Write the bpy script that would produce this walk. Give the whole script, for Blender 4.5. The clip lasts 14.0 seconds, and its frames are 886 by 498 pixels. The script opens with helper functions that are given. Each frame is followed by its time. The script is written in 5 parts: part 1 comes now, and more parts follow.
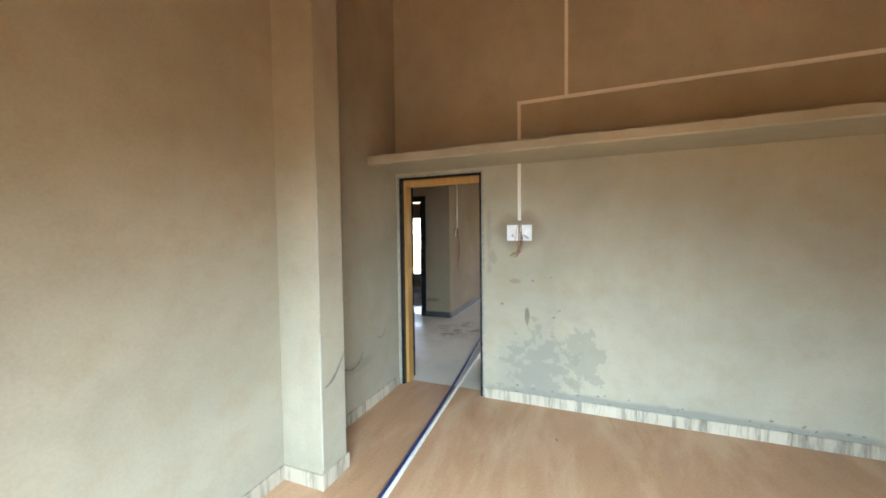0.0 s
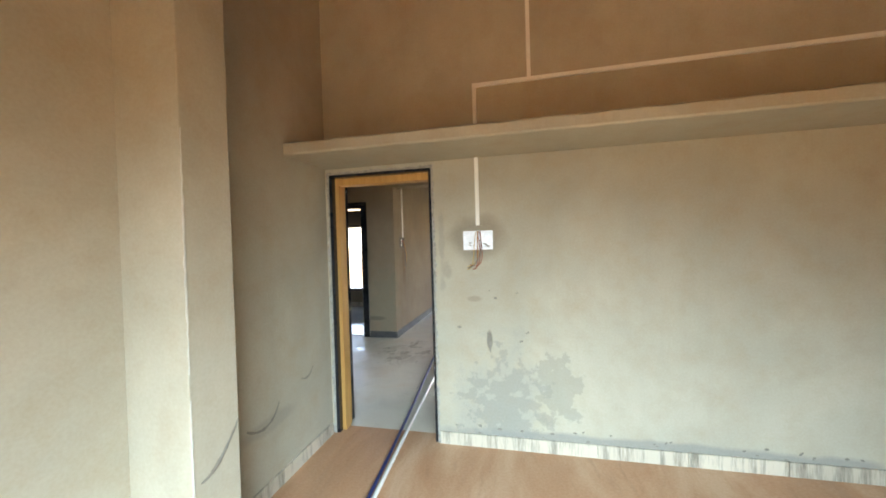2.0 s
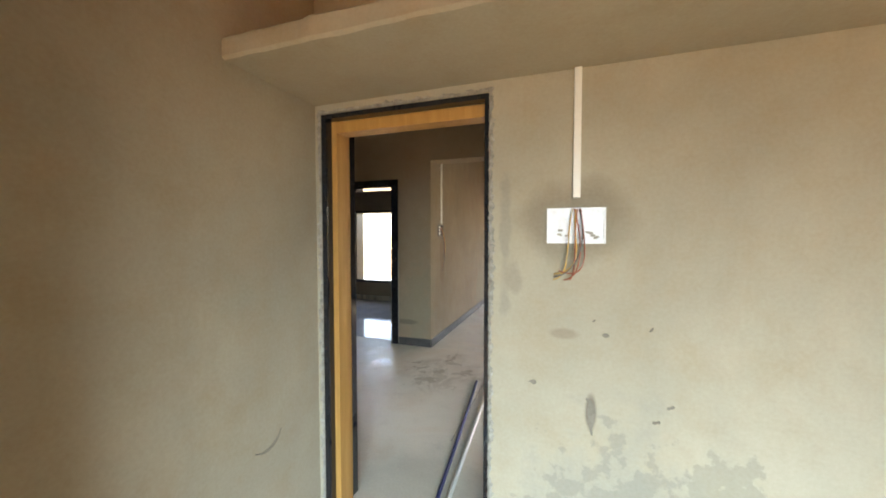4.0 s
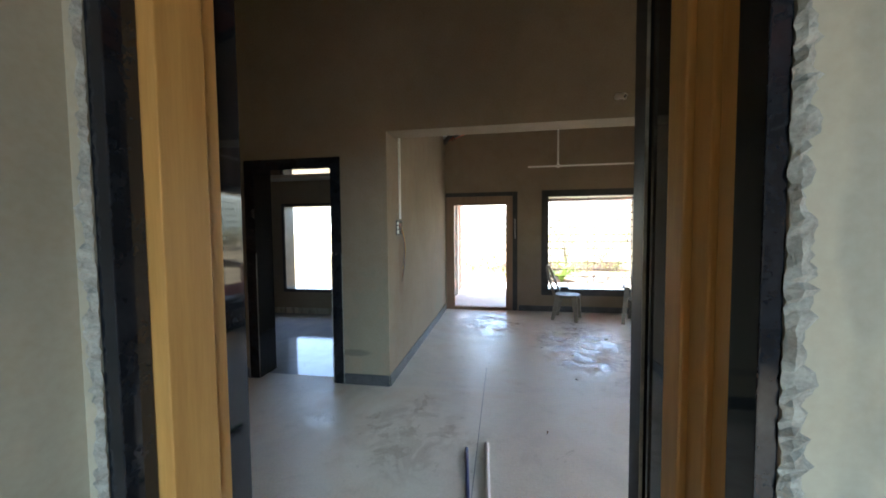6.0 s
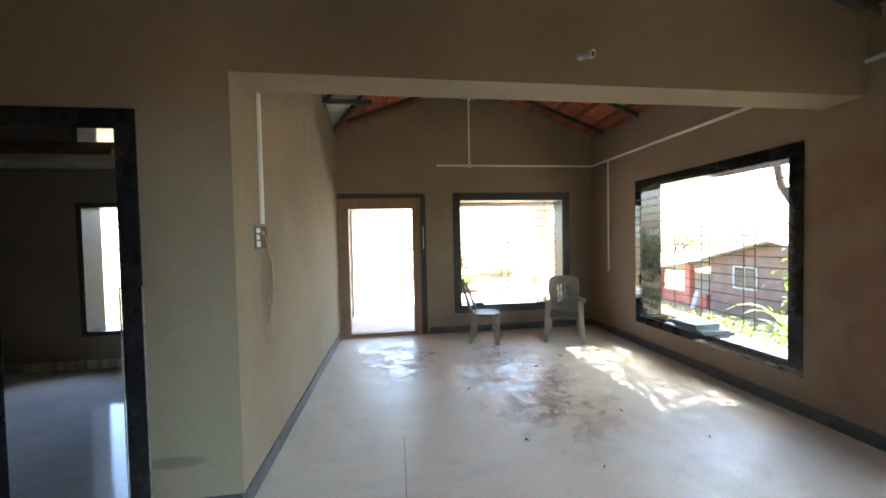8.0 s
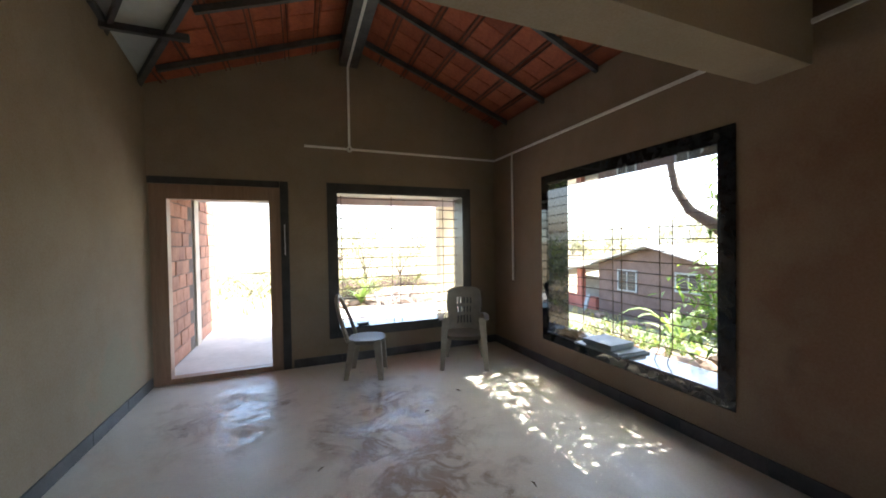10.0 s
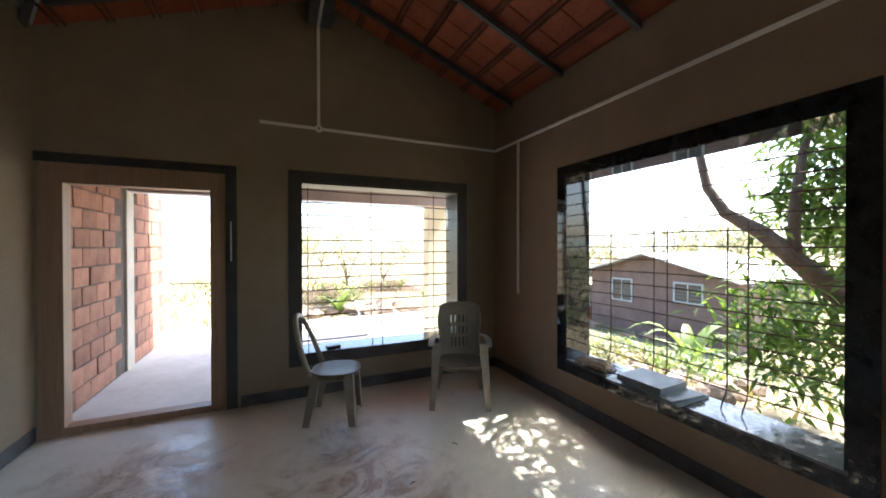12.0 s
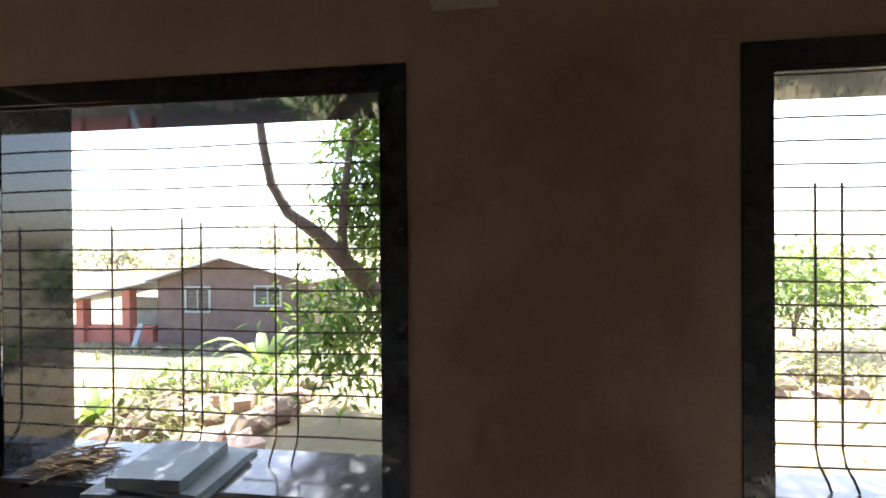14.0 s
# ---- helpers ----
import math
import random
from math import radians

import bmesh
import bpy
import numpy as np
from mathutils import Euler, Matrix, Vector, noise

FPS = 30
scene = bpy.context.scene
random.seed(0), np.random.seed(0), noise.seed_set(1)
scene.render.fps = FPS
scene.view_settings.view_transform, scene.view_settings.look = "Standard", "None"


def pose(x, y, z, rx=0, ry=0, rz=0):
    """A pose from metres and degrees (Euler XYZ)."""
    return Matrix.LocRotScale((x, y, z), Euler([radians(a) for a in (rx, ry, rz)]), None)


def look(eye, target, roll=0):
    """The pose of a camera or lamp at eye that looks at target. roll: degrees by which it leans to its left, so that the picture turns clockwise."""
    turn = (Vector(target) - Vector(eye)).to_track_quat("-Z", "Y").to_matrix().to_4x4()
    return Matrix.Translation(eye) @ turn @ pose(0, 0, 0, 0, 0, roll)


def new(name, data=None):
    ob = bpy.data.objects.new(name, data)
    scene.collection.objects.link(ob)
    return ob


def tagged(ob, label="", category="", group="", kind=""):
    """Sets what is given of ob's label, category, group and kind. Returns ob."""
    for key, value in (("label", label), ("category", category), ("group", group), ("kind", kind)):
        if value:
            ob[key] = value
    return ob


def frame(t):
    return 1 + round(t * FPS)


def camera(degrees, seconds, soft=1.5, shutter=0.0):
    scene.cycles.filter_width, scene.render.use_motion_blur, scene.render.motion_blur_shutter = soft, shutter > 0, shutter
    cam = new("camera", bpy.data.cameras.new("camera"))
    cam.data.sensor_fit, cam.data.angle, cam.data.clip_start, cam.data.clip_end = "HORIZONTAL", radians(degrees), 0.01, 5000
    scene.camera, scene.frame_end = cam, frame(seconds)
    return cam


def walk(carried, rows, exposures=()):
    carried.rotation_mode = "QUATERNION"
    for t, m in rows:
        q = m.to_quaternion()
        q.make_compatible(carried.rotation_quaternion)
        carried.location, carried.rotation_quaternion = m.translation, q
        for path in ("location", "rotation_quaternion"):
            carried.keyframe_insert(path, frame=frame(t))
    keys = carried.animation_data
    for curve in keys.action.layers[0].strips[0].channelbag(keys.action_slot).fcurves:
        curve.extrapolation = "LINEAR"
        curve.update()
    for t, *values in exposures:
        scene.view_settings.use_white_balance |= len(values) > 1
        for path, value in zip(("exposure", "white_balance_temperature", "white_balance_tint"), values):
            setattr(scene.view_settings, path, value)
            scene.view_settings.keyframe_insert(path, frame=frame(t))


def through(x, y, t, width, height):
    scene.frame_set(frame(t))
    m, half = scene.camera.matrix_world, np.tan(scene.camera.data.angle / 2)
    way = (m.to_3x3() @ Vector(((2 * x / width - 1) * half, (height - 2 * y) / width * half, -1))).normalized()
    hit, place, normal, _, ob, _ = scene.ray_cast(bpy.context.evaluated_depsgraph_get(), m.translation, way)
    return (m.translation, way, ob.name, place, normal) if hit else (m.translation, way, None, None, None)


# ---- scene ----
cam = camera(102.6, 14.0, soft=1.8)
PATH = [
    (0, (1.776, -3.297, 1.574), (1.048, -1.436, 1.496), -0.7),
    (0.5, (1.827, -3.219, 1.566), (1.405, -1.265, 1.5), -1.1),
    (1, (1.843, -3.082, 1.564), (1.497, -1.113, 1.502), -0.7),
    (1.5, (1.751, -2.922, 1.559), (1.292, -0.977, 1.488), -0.3),
    (2, (1.572, -2.701, 1.565), (1.134, -0.749, 1.538), -1.7),
    (2.5, (1.49, -2.435, 1.571), (1.011, -0.493, 1.588), -0.8),
    (3, (1.459, -2.193, 1.58), (0.803, -0.305, 1.617), -0.8),
    (3.5, (1.332, -1.88, 1.559), (0.683, 0.011, 1.516), -0.0),
    (3.7, (1.286, -1.745, 1.549), (0.627, 0.142, 1.476), -0.0),
    (5.8, (0.637, -0.512, 1.566), (0.205, 1.439, 1.486), -0.7),
    (6, (0.589, -0.425, 1.567), (0.258, 1.545, 1.469), -0.5),
    (6.5, (0.42, -0.154, 1.588), (0.434, 1.843, 1.477), -2.2),
    (7, (0.356, 0.153, 1.572), (0.402, 2.15, 1.479), -2.5),
    (7.5, (0.376, 0.447, 1.575), (0.445, 2.443, 1.464), -1.3),
    (8, (0.38, 0.786, 1.58), (0.642, 2.768, 1.522), -1.2),
    (8.5, (0.539, 1.112, 1.574), (1.287, 2.966, 1.512), -1.2),
    (8.7, (0.635, 1.226, 1.553), (1.554, 3.003, 1.536), 1.0),
    (10.8, (1.052, 2.211, 1.547), (1.675, 4.112, 1.534), -1.0),
    (11, (1.048, 2.314, 1.537), (1.666, 4.216, 1.55), -0.7),
    (11.5, (1.139, 2.546, 1.554), (1.915, 4.388, 1.495), -0.7),
    (12, (1.276, 2.704, 1.557), (2.1, 4.527, 1.542), -0.1),
    (12.5, (1.465, 2.891, 1.522), (2.794, 4.385, 1.511), 1.0),
    (13, (1.62, 3.05, 1.513), (3.389, 3.983, 1.504), -1.0),
    (13.5, (1.984, 3.042, 1.537), (3.914, 3.565, 1.525), -0.9),
    (14, (2.295, 3.056, 1.547), (4.285, 3.256, 1.54), -0.4),
]
walk(cam, [(t, look(eye, aim, roll)) for t, eye, aim, roll in PATH],
     [(0.0, 3.66, 7150, 15), (3.0, 4.0, 7550, 14), (3.5, 4.0, 7950, 16), (3.7, 4.0, 7950, 16), (5.8, 3.52, 6050, 9), (6.3, 3.92, 6150, 6), (7.2, 4.25, 6250, 5), (8.7, 3.75, 6400, 7),
      (10.8, 3.0, 6150, 9), (12.0, 2.9, 6200, 9), (13.0, 2.6, 6300, 10), (13.5, 3.15, 6200, 8), (14.0, 3.05, 6300, 10)])

# ---- light ----
SUN_EL, SUN_FROM = radians(58), Vector((0.99, -0.13, 0)).normalized()
world = bpy.data.worlds.new("world")
scene.world = world
world.use_nodes = True
wn, wl = world.node_tree.nodes, world.node_tree.links
sky = wn.new("ShaderNodeTexSky")
sky.sky_type = 'NISHITA'
sky.sun_disc = False
sky.sun_elevation = SUN_EL
sky.sun_rotation = math.atan2(SUN_FROM.x, SUN_FROM.y)
sky.dust_density = 3.0
wn["Background"].inputs[1].default_value = 0.15
wl.new(sky.outputs[0], wn["Background"].inputs[0])
sun = new("sun", bpy.data.lights.new("sun", 'SUN'))
sun.data.energy, sun.data.angle, sun.data.color = 3.9, radians(0.4), (1.0, 0.94, 0.85)
to_sun = Vector((SUN_FROM.x * math.cos(SUN_EL), SUN_FROM.y * math.cos(SUN_EL), math.sin(SUN_EL)))
sun.matrix_world = look(to_sun * 40, (0, 0, 0))
# lamp added for sky light in the unseen bedroom window, falling inwards and down
pane = new("bedroom_sky_fill", bpy.data.lights.new("bedroom_sky_fill", 'AREA'))
pane.data.shape, pane.data.size, pane.data.size_y = 'RECTANGLE', 1.9, 1.6
pane.data.energy, pane.data.color, pane.data.spread = 19.0, (0.52, 0.80, 1.0), radians(105)
pane.matrix_world = look((2.22, -4.60, 1.40), (1.8, -3.05, -0.1))


# ---- materials ----
def shader(name, rough=0.7, metal=0.0, spec=0.5):
    m = bpy.data.materials.new(name)
    m.use_nodes = True
    n, l = m.node_tree.nodes, m.node_tree.links
    b = n["Principled BSDF"]
    b.inputs["Roughness"].default_value = rough
    b.inputs["Metallic"].default_value = metal
    b.inputs["Specular IOR Level"].default_value = spec
    return m, n, l, b


def tex_noise(n, l, scale, detail=4.0, rough=0.55, stretch=None, dist=0.0, space="Object"):
    co = n.new("ShaderNodeTexCoord")
    t = n.new("ShaderNodeTexNoise")
    t.inputs["Scale"].default_value = scale
    t.inputs["Detail"].default_value = detail
    t.inputs["Roughness"].default_value = rough
    t.inputs["Distortion"].default_value = dist
    src = co.outputs[space]
    if stretch:
        mp = n.new("ShaderNodeMapping")
        mp.inputs["Scale"].default_value = stretch
        l.new(src, mp.inputs[0])
        src = mp.outputs[0]
    l.new(src, t.inputs["Vector"])
    return t.outputs["Fac"]


def ramp(n, l, fac, stops):
    r = n.new("ShaderNodeValToRGB")
    e = r.color_ramp.elements
    while len(e) < len(stops):
        e.new(0.5)
    for k, (p, c) in enumerate(stops):
        e[k].position = p
        e[k].color = (*c, 1) if len(c) == 3 else c
    l.new(fac, r.inputs[0])
    return r.outputs[0]


def grey(v):
    return (v, v, v)


def mix(n, l, fac, a, b, mode='MIX'):
    x = n.new("ShaderNodeMix")
    x.data_type, x.blend_type = 'RGBA', mode
    for sock, val in ((x.inputs[0], fac), (x.inputs[6], a), (x.inputs[7], b)):
        if isinstance(val, (int, float)):
            sock.default_value = val
        elif isinstance(val, tuple):
            sock.default_value = (*val, 1)
        else:
            l.new(val, sock)
    return x.outputs[2]


def arith(n, l, op, a, b=0.0, c=0.0):
    x = n.new("ShaderNodeMath")
    x.operation = op
    for k, val in enumerate((a, b, c)):
        if isinstance(val, (int, float)):
            x.inputs[k].default_value = val
        else:
            l.new(val, x.inputs[k])
    return x.outputs[0]


def bump(n, l, b, height, strength=0.3, dist=0.01):
    u = n.new("ShaderNodeBump")
    u.inputs["Strength"].default_value = strength
    u.inputs["Distance"].default_value = dist
    l.new(height, u.inputs["Height"])
    l.new(u.outputs[0], b.inputs["Normal"])


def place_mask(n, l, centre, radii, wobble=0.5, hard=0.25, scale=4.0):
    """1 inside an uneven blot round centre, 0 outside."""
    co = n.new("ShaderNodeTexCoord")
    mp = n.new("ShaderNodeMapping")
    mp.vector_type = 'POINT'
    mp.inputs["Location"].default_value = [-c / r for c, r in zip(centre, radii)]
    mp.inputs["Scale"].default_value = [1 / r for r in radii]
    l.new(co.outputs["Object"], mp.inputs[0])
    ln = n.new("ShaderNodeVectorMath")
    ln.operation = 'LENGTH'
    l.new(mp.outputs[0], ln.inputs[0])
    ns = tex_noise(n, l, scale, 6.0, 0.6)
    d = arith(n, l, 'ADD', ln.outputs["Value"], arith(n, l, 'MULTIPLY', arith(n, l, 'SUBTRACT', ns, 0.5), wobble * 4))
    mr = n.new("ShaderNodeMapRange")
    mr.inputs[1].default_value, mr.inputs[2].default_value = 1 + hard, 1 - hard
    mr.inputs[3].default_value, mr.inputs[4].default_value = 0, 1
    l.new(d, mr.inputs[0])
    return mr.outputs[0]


def simple(name, dark, light, scale, rough=0.7, metal=0.0, bump_s=0.2, stretch=None, spec=0.5, detail=5.0, rand=0.0, dist=0.01, lo=0.3, hi=0.7):
    """A surface between two colours, mottled at two sizes, with fine relief."""
    m, n, l, b = shader(name, rough, metal, spec)
    big = tex_noise(n, l, scale, detail, 0.6, stretch)
    fine = tex_noise(n, l, scale * 9, 3.0, 0.6, stretch)
    f = arith(n, l, 'ADD', arith(n, l, 'MULTIPLY', big, 0.7), arith(n, l, 'MULTIPLY', fine, 0.3))
    col = ramp(n, l, f, [(lo, dark), (hi, light)])
    if rand:
        oi = n.new("ShaderNodeObjectInfo")
        v = arith(n, l, 'ADD', arith(n, l, 'MULTIPLY', oi.outputs["Random"], rand), 1 - rand / 2)
        hs = n.new("ShaderNodeHueSaturation")
        l.new(v, hs.inputs["Value"])
        l.new(col, hs.inputs["Color"])
        col = hs.outputs[0]
    l.new(col, b.inputs["Base Color"])
    if bump_s:
        bump(n, l, b, f, bump_s, dist)
    return m


def plaster_material(name, base, blots=(), warm=(0.86, 0.72, 0.54)):
    """Trowelled cement plaster: cloudy, streaked, with wear; blots are (centre, radii, colour, strength, wobble)."""
    m, n, l, b = shader(name, 0.85, 0.0, 0.25)
    cloud = tex_noise(n, l, 0.9, 5.0, 0.55, dist=0.4)
    mid = tex_noise(n, l, 5.0, 6.0, 0.65)
    fine = tex_noise(n, l, 70.0, 3.0, 0.6)
    streak = tex_noise(n, l, 1.6, 4.0, 0.6, (3.0, 3.0, 0.35))
    c = ramp(n, l, cloud, [(0.3, tuple(k * 0.84 for k in base)), (0.7, tuple(min(1, k * 1.14) for k in base))])
    c = mix(n, l, arith(n, l, 'MULTIPLY', ramp(n, l, mid, [(0.45, grey(0)), (0.75, grey(1))]), 0.42), c, tuple(k * w for k, w in zip(base, warm)))
    c = mix(n, l, arith(n, l, 'MULTIPLY', ramp(n, l, streak, [(0.55, grey(0)), (0.75, grey(1))]), 0.2), c, tuple(k * 0.72 for k in base))
    for centre, radii, colour, strength, wobble, *hard in blots:
        c = mix(n, l, arith(n, l, 'MULTIPLY', place_mask(n, l, centre, radii, wobble, *hard), strength), c, colour)
    c = mix(n, l, 0.06, c, ramp(n, l, fine, [(0.3, grey(0.1)), (0.7, grey(0.6))]))
    l.new(c, b.inputs["Base Color"])
    h = arith(n, l, 'ADD', arith(n, l, 'MULTIPLY', mid, 0.7), arith(n, l, 'MULTIPLY', fine, 0.05))
    bump(n, l, b, h, 0.16, 0.006)
    return m


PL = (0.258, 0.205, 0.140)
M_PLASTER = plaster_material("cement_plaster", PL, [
    ((-0.55, 3.45, 1.15), (0.3, 0.10, 0.42), (0.20, 0.125, 0.08), 0.6, 0.5),
    ((-0.55, 3.36, 1.62), (0.3, 0.17, 0.14), (0.22, 0.19, 0.15), 0.6, 0.3),
    ((-0.55, 5.9, 0.35), (0.3, 0.5, 0.28), (0.19, 0.19, 0.13), 0.45, 0.9, 0.2, 5.0),
    ((-0.75, 2.97, 0.55), (0.22, 0.2, 0.5), (0.20, 0.18, 0.12), 0.45, 1.0, 0.2, 5.0),
    ((-0.9, 2.97, 0.33), (0.16, 0.2, 0.03), (0.13, 0.105, 0.075), 0.7, 0.4)])
# redder plaster copy; first blot paints the dim backlit tone into the colour
M_PLASTER_RIGHT = plaster_material("dim_red_tinted_plaster", (0.250, 0.182, 0.122), [
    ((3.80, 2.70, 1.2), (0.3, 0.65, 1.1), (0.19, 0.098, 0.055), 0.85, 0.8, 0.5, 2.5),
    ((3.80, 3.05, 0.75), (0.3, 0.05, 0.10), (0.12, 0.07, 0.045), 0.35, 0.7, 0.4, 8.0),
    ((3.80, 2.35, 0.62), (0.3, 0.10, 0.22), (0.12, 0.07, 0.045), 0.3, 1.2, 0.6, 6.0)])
M_PLASTER_BED = plaster_material("bedroom_plaster", (0.405, 0.365, 0.280), [
    ((1.24, 0, 1.60), (0.20, 0.3, 0.16), (0.22, 0.185, 0.135), 0.65, 0.22),
    ((1.40, 0, 0.34), (0.30, 0.3, 0.36), (0.31, 0.295, 0.245), 0.5, 0.9, 0.3, 5.0),
    ((1.42, 0, 0.30), (0.24, 0.3, 0.30), (0.24, 0.23, 0.195), 0.5, 1.5, 0.12, 9.0),
    ((1.80, 0, 0.46), (0.13, 0.3, 0.24), (0.29, 0.27, 0.21), 0.6, 1.0, 0.08, 8.0),
    ((0.955, 0, 1.50), (0.022, 0.3, 0.26), (0.30, 0.28, 0.225), 0.7, 0.9, 0.3, 6.0),
    ((1.00, 0, 1.36), (0.03, 0.3, 0.07), (0.29, 0.265, 0.21), 0.6, 0.7, 0.3, 8.0),
    ((1.31, 0, 0.83), (0.02, 0.3, 0.07), (0.16, 0.13, 0.10), 0.9, 0.25),
    ((1.20, 0, 1.14), (0.05, 0.3, 0.02), (0.28, 0.23, 0.17), 0.8, 0.3),
    ((2.5, 0, 0.10), (1.5, 0.3, 0.05), (0.24, 0.235, 0.21), 0.75, 0.35),
    ((0.0, -0.75, 0.45), (0.2, 0.25, 0.05), (0.28, 0.26, 0.21), 0.6, 0.3)])


def floor_material(name, base, dust, rough_lo, rough_hi, scale=1.4, stretch=None, wet=0.5, lumpy=0.3, scuffs=()):
    """A dusty, partly wiped floor: gloss comes and goes with the dirt."""
    m, n, l, b = shader(name, 0.5, 0.0, 0.5)
    big = tex_noise(n, l, scale, 6.0, 0.6, stretch, 1.2)
    mid = tex_noise(n, l, scale * 5, 6.0, 0.7, stretch, 0.6)
    fine = tex_noise(n, l, 60.0, 3.0, 0.6)
    c = ramp(n, l, big, [(0.33, tuple(k * 0.86 for k in base)), (0.5, base), (0.68, dust)])
    c = mix(n, l, arith(n, l, 'MULTIPLY', ramp(n, l, mid, [(0.56, grey(0)), (0.72, grey(1))]), 0.35), c, tuple(k * 0.6 for k in base))
    c = mix(n, l, 0.10, c, ramp(n, l, fine, [(0.3, grey(0.12)), (0.7, grey(0.75))]))
    swirl = ramp(n, l, tex_noise(n, l, 2.4, 6.0, 0.6, None, 1.3), [(0.42, grey(0)), (0.485, grey(1)), (0.515, grey(1)), (0.60, grey(0))])
    masks = [(place_mask(n, l, at, radii, 0.6, 0.4, 3.0), dirt) for at, radii, dirt in scuffs]
    for mask, dirt in masks:
        c = mix(n, l, arith(n, l, 'MULTIPLY', mask, arith(n, l, 'ADD', arith(n, l, 'MULTIPLY', swirl, dirt), dirt * 0.3)), c, (0.27, 0.19, 0.12))
    l.new(c, b.inputs["Base Color"])
    patch = arith(n, l, 'ADD', arith(n, l, 'MULTIPLY', mid, 0.65), arith(n, l, 'MULTIPLY', big, 0.35))
    r = ramp(n, l, patch, [(wet - 0.07, grey(rough_lo)), (wet, grey((rough_lo * 2 + rough_hi) / 3)), (wet + 0.14, grey(rough_hi))])
    for mask, dirt in masks:
        r = mix(n, l, arith(n, l, 'MULTIPLY', mask, ramp(n, l, mid, [(0.44, grey(0.9)), (0.54, grey(0))])), r, grey(0.15))
    l.new(r, b.inputs["Roughness"])
    bump(n, l, b, arith(n, l, 'ADD', mid, arith(n, l, 'MULTIPLY', fine, 0.2)), lumpy, 0.02)
    return m


M_FLOOR_BED = floor_material("tan_stone_floor", (0.52, 0.265, 0.125), (0.62, 0.375, 0.215), 0.35, 0.6, 0.9, (2.2, 0.6, 1), 0.45, 0.08)
M_FLOOR = floor_material("grey_cement_floor", (0.71, 0.66, 0.545), (0.66, 0.555, 0.42), 0.27, 0.56, 0.8, None, 0.44, 0.3,
                         (((1.72, 4.55, 0), (0.5, 1.05, 1), 0.8), ((0.40, 5.6, 0), (0.42, 0.62, 1), 0.6), ((-0.1, 2.2, 0), (0.4, 0.5, 1), 0.25)))
M_FLOOR_POLISHED = floor_material("polished_stone_floor", (0.42, 0.43, 0.44), (0.50, 0.49, 0.46), 0.04, 0.14, 1.2, None, 0.56, 0.04)
M_GRANITE = simple("black_granite", (0.006, 0.007, 0.009), (0.022, 0.023, 0.028), 14.0, 0.045, 0, 0.002)
M_GRANITE_DUSTY = simple("dusty_black_granite", (0.018, 0.018, 0.021), (0.06, 0.058, 0.055), 6.0, 0.32, 0, 0.04)
M_SILL = simple("polished_granite_sill", (0.03, 0.032, 0.035), (0.10, 0.10, 0.10), 9.0, 0.10, 0, 0.02)
M_SKIRT = simple("dark_grey_stone_skirting", (0.035, 0.037, 0.04), (0.10, 0.10, 0.10), 5.0, 0.4, 0, 0.05, rand=0.3)
M_WOOD = simple("new_teak_wood", (0.40, 0.19, 0.045), (0.60, 0.34, 0.105), 3.0, 0.5, 0, 0.1, (9, 9, 0.6), lo=0.25, hi=0.75)
M_WOOD_BROWN = simple("brown_wood", (0.20, 0.12, 0.075), (0.33, 0.215, 0.14), 3.0, 0.5, 0, 0.1, (9, 9, 0.6))
M_TRUNKING = simple("white_pvc_trunking", (0.76, 0.74, 0.68), (0.86, 0.84, 0.79), 3.0, 0.4, 0, 0.0)
M_CREAM_TILE = simple("cream_skirting_tile", (0.20, 0.17, 0.13), (0.54, 0.47, 0.37), 2.2, 0.35, 0, 0.05, (5, 5, 0.5), rand=0.25, lo=0.36, hi=0.52)
M_CLAY = simple("clay_roof_tile", (0.20, 0.045, 0.020), (0.42, 0.115, 0.05), 4.0, 0.8, 0, 0.15, rand=0.4)
M_STEEL = simple("dark_painted_steel", (0.05, 0.05, 0.05), (0.13, 0.125, 0.12), 6.0, 0.5, 0.3, 0.05)
M_BATTEN = simple("rusty_roof_batten", (0.09, 0.035, 0.02), (0.20, 0.075, 0.045), 8.0, 0.8, 0.1, 0.1)
M_BAR = simple("rusty_grille_bar", (0.035, 0.022, 0.015), (0.12, 0.075, 0.05), 12.0, 0.7, 0.4, 0.1)
M_SHEET = simple("grey_white_roof_sheet", (0.44, 0.46, 0.43), (0.62, 0.63, 0.59), 2.0, 0.7, 0, 0.1)
M_CONCRETE = simple("raw_concrete", (0.36, 0.33, 0.27), (0.52, 0.48, 0.40), 2.5, 0.85, 0, 0.2)
M_ROUGH = simple("broken_plaster_edge", (0.17, 0.155, 0.13), (0.48, 0.46, 0.41), 28.0, 0.95, 0, 0.6)
M_BRICK = simple("red_clay_block", (0.20, 0.085, 0.055), (0.36, 0.185, 0.125), 6.0, 0.9, 0, 0.35, rand=0.45, dist=0.02)
M_MORTAR = simple("dark_mortar", (0.05, 0.04, 0.033), (0.13, 0.105, 0.085), 8.0, 0.95, 0, 0.4)
M_RED_PLASTER = simple("red_oxide_wash", (0.085, 0.040, 0.027), (0.215, 0.100, 0.070), 2.0, 0.9, 0, 0.3, rand=0.3)
M_CHAIR = simple("weathered_white_plastic", (0.18, 0.158, 0.122), (0.31, 0.278, 0.222), 5.0, 0.38, 0, 0.04)
M_STONE_SLAB = simple("pale_grey_stone_slab", (0.060, 0.074, 0.080), (0.115, 0.135, 0.142), 4.0, 0.5, 0, 0.05, spec=0.3)
M_CREAM_PAINT = simple("cream_painted_column", (0.62, 0.54, 0.36), (0.76, 0.69, 0.50), 2.0, 0.8, 0, 0.1)
